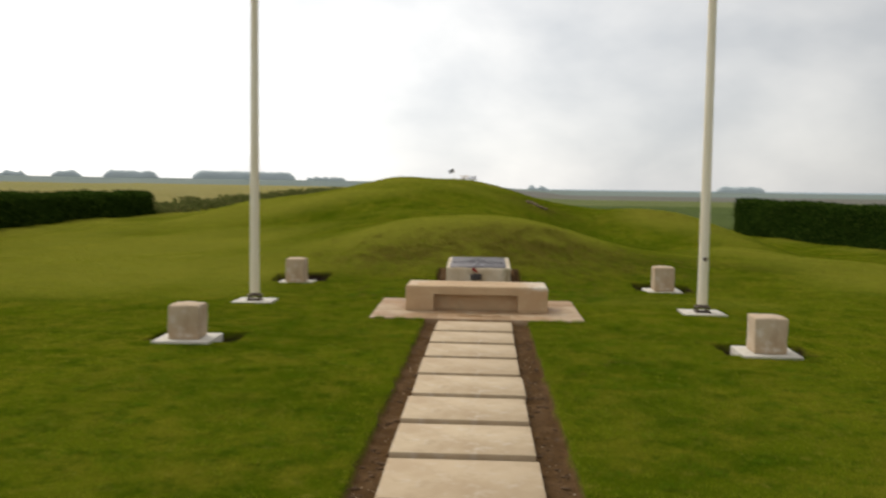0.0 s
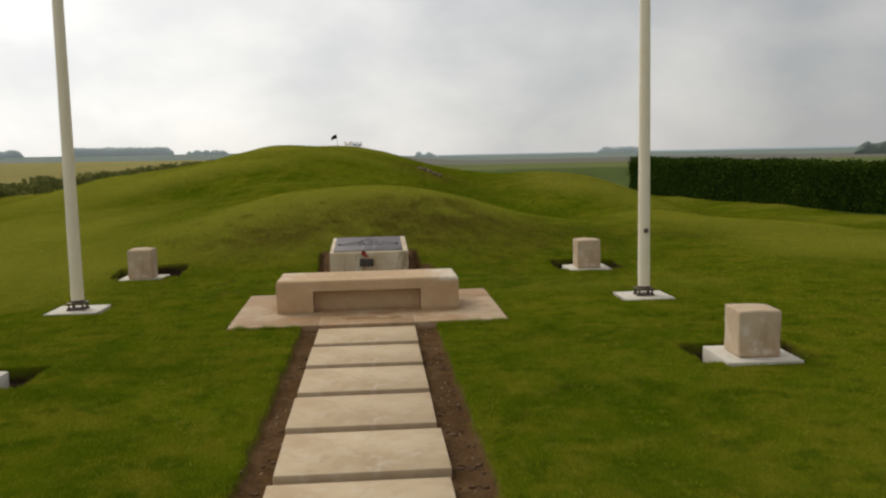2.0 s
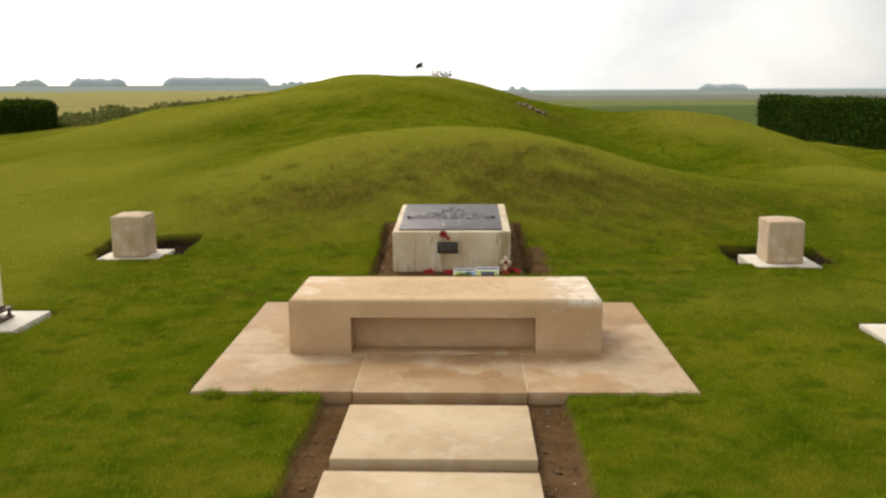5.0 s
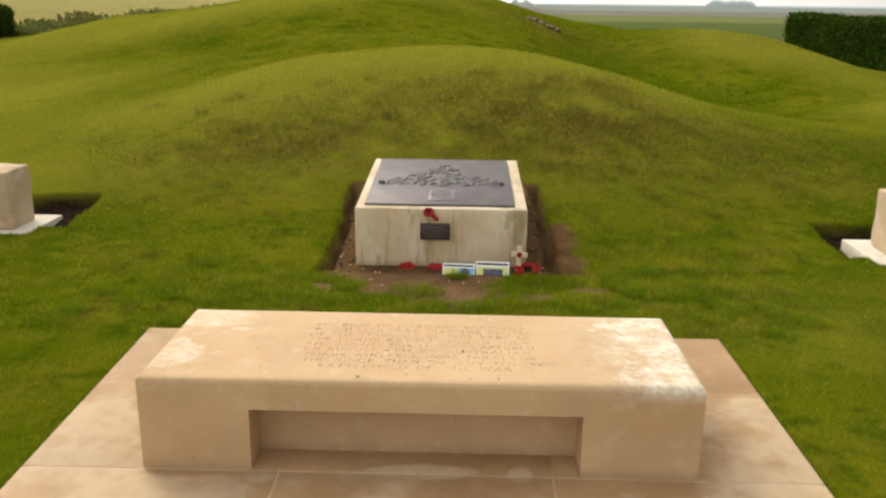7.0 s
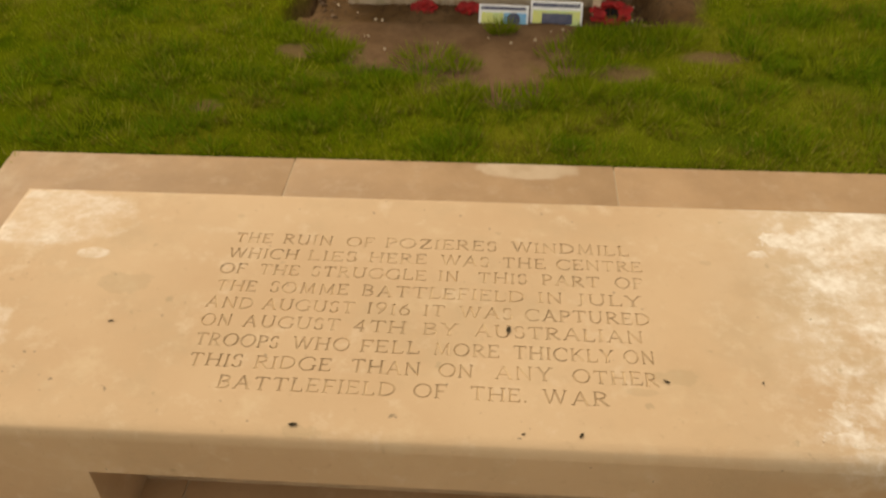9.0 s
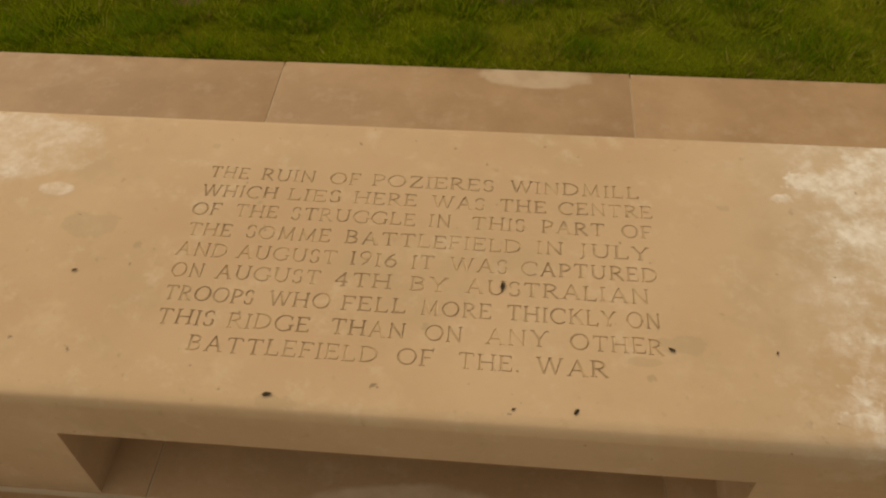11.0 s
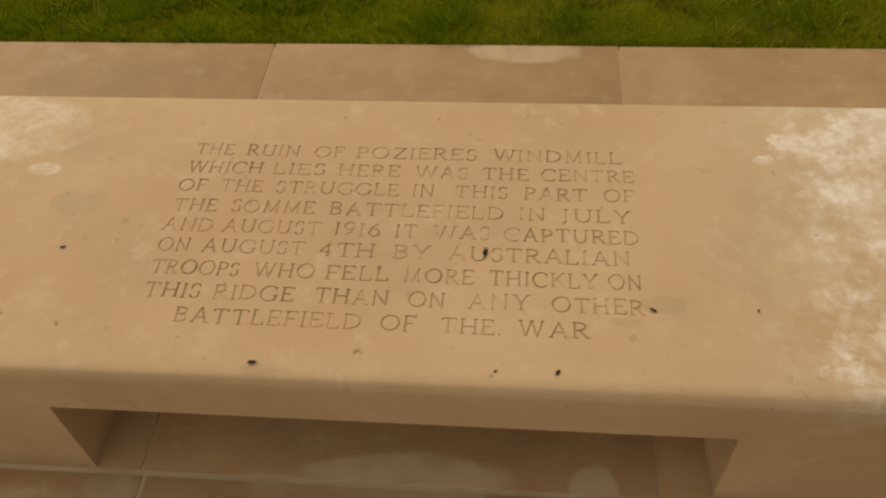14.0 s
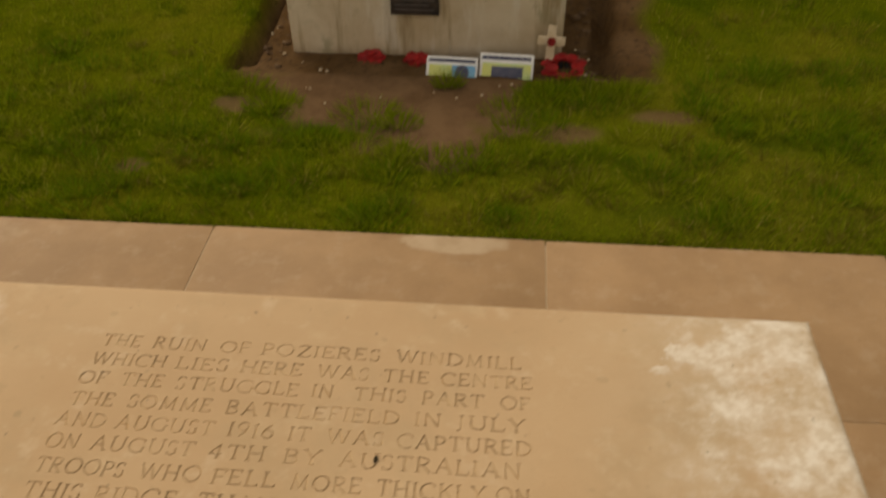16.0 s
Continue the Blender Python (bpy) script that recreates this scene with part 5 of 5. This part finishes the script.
def tufts(name, spots, count, height, material, label, seed):
    """Separate clumps whose blades fan outwards."""
    rnd = np.random.RandomState(seed)
    cx, cy, size = (np.repeat(np.array(v), count) for v in zip(*spots))
    n = len(cx)
    a, r = rnd.uniform(0, 2 * np.pi, n), np.sqrt(rnd.uniform(0, 1, n)) * size
    x, y = cx + r * np.cos(a), cy + 0.7 * r * np.sin(a)
    z = ground_z(x, y) - 0.004
    h = height * rnd.uniform(0.5, 1.2, n) * (1.15 - 0.5 * r / size)
    b, w = rnd.uniform(0, 2 * np.pi, n), 0.0024 * rnd.uniform(0.6, 1.3, n)
    out = h * (0.25 + 0.7 * r / size)
    co = np.stack([np.stack([x - w * np.cos(b), y - w * np.sin(b), z], 1), np.stack([x + w * np.cos(b), y + w * np.sin(b), z], 1),
                   np.stack([x + out * np.cos(a), y + out * np.sin(a), z + h], 1)], 1).reshape(-1, 3)
    return tagged(new(name, quick_mesh(name, co, np.arange(3 * n).reshape(-1, 3), material)), label, "grass", kind="stuff")


def open_lawn(x0, x1, y0, y1, count, seed, small=0.03, large=0.09):
    """Spots for clumps, kept off the stone and the bare earth."""
    r = random.Random(seed)
    some = []
    while len(some) < count:
        x, y = r.uniform(x0, x1), r.uniform(y0, y1)
        if float(bare(np.array(x), np.array(y))) < 0.05:
            some.append((x, y, r.uniform(small, large)))
    return some


rng = random.Random(77)
tufts("grass_tufts", [(-0.62, 13.12, 0.09), (-0.50, 13.02, 0.10), (-0.16, 12.97, 0.12), (-0.05, 12.92, 0.08), (0.33, 13.02, 0.10), (0.36, 12.90, 0.09), (0.44, 13.12, 0.10),
                      (0.58, 13.14, 0.11), (0.72, 13.16, 0.09), (0.10, 12.70, 0.10), (0.22, 12.72, 0.10), (-0.02, 12.74, 0.07), (0.40, 12.76, 0.10), (0.10, 13.19, 0.05)],
      220, 0.055, TUFT, "lush grass clumps on the bare earth", 51)
tufts("grass_tufts", open_lawn(-1.5, 1.6, 12.4, 12.95, 60, 101, 0.05, 0.11), 60, 0.040, TUFT, "lush grass clumps behind the bench", 52)
tufts("grass_tufts", [(0.72, 10.22, 0.10), (0.85, 10.28, 0.09), (1.02, 10.30, 0.08), (1.25, 10.33, 0.08), (-0.72, 10.30, 0.07), (-0.95, 10.34, 0.07), (-1.2, 10.35, 0.05)], 260, 0.055, TUFT, "longer grass clumps against the apron", 53)
tufts("pale_grass", [(rng.uniform(0.9, 2.2), rng.uniform(13.6, 15.2), rng.uniform(0.04, 0.10)) for k in range(45)] + [(rng.uniform(-2.2, -0.9), rng.uniform(13.4, 15.0), rng.uniform(0.03, 0.08)) for k in range(14)],
      40, 0.050, WEED, "pale dry grass clumps on the lawn", 54)
tufts("rough_grass", [(rng.gauss(0.6, 1.5), rng.uniform(15.0, 16.6), rng.uniform(0.06, 0.16)) for k in range(150)], 60, 0.075, WEED, "coarse dry grass clumps on the bank", 55)
tufts("grass_tufts", open_lawn(-1.5, 1.6, 12.42, 13.2, 70, 102, 0.04, 0.09), 70, 0.050, LIGHT, "fresh light green grass clumps behind the bench", 57)
tufts("pale_grass", open_lawn(-1.5, 1.6, 12.45, 13.1, 30, 103, 0.02, 0.05), 35, 0.035, WEED, "pale dry grass clumps behind the bench", 58)
tufts("pale_grass", open_lawn(-1.9, 2.0, 12.36, 13.6, 110, 104, 0.03, 0.10), 50, 0.034, WEED, "straw-coloured grass clumps behind the bench", 61)
tufts("dark_grass", open_lawn(-1.9, 2.0, 12.36, 13.4, 90, 105, 0.05, 0.12), 130, 0.048, DEEP, "deep green grass clumps behind the bench", 62)
tufts("dark_grass", [(rng.choice((-1, 1)) * rng.uniform(0.8, 3.2), rng.uniform(4.5, 10.2), rng.uniform(0.05, 0.14)) for k in range(260)], 70, 0.036, DEEP, "deep green grass clumps in the lawn", 63)
tufts("pale_grass", [(1.34, 7.95, 0.08), (1.22, 7.80, 0.05), (1.46, 7.86, 0.05), (0.95, 7.35, 0.05)], 40, 0.045, WEED, "pale grass clumps beside the path", 56)


def pebbles():
    """Pale grit and small stones on the bare earth."""
    rnd = random.Random(61)
    bm = bmesh.new()
    for k in range(120):
        x, y = rnd.choice((-1, 1)) * rnd.uniform(0.47, 0.61), rnd.uniform(3.5, 10.3)
        if k > 75:
            x, y = rnd.choice((-1, 1)) * rnd.uniform(0.53, 0.68), rnd.uniform(13.25, 14.7)
        if k > 100:
            x, y = rnd.uniform(-0.5, 0.35), rnd.uniform(12.95, 13.38)
        r = rnd.uniform(0.003, 0.007)
        made = bmesh.ops.create_icosphere(bm, subdivisions=1, radius=r)["verts"]
        z = float(ground_z(np.array(x), np.array(y)))
        for v in made:
            v.co = Vector((x, y, z + 0.3 * r)) + v.co * rnd.uniform(0.7, 1.3)
    ob = new("pebbles", mesh_of("pebbles", bm, MORTAR, False))
    tagged(ob, "pale grit scattered on the bare earth", "pebbles", kind="stuff")


pebbles()


def clods():
    """Crumbs and clods of turned earth in the strips beside the slabs and round the monument."""
    rnd = np.random.RandomState(71)
    bm = bmesh.new()
    bmesh.ops.create_icosphere(bm, subdivisions=1, radius=1.0)
    ball = np.array([v.co[:] for v in bm.verts])
    tris = np.array([[v.index for v in f.verts] for f in bm.faces])
    bm.free()
    n = 1300
    side = rnd.choice((-1, 1), n)
    x = np.where(side < 0, -0.555, 0.515) + rnd.uniform(-0.085, 0.085, n)
    y = rnd.uniform(2.0, 10.35, n)
    bed = rnd.uniform(0, 1, n) < 0.16
    x = np.where(bed, side * rnd.uniform(0.53, 0.63, n), x)
    y = np.where(bed, rnd.uniform(13.26, 14.7, n), y)
    r = 0.003 + 0.014 * rnd.uniform(0, 1, n) ** 4
    z = ground_z(x, y) + 0.2 * r
    lump = ball[None] * r[:, None, None] * rnd.uniform(0.45, 1.5, (n, len(ball), 1)) * np.array([1.4, 1.0, 0.55])
    co = (lump + np.stack([x, y, z], 1)[:, None]).reshape(-1, 3)
    faces = (tris[None] + (np.arange(n) * len(ball))[:, None, None]).reshape(-1, 3)
    tagged(new("earth_clods", quick_mesh("earth_clods", co, faces, CLOD)), "dark crumbs and clods of turned earth", "earth", kind="stuff")


clods()


tufts("lawn_tufts", open_lawn(-3.4, 3.4, 3.5, 10.3, 520, 5), 26, 0.034, LIGHT, "fresh light grass clumps in the lawn", 57)
tufts("lawn_tufts", open_lawn(-3.0, 3.2, 12.3, 16.0, 460, 6), 34, 0.040, LIGHT, "fresh light grass clumps round the monument", 58)
tufts("lawn_tufts", open_lawn(-12, 12, 10.5, 24.0, 700, 7), 20, 0.040, LIGHT, "fresh light grass clumps on the banks", 59)
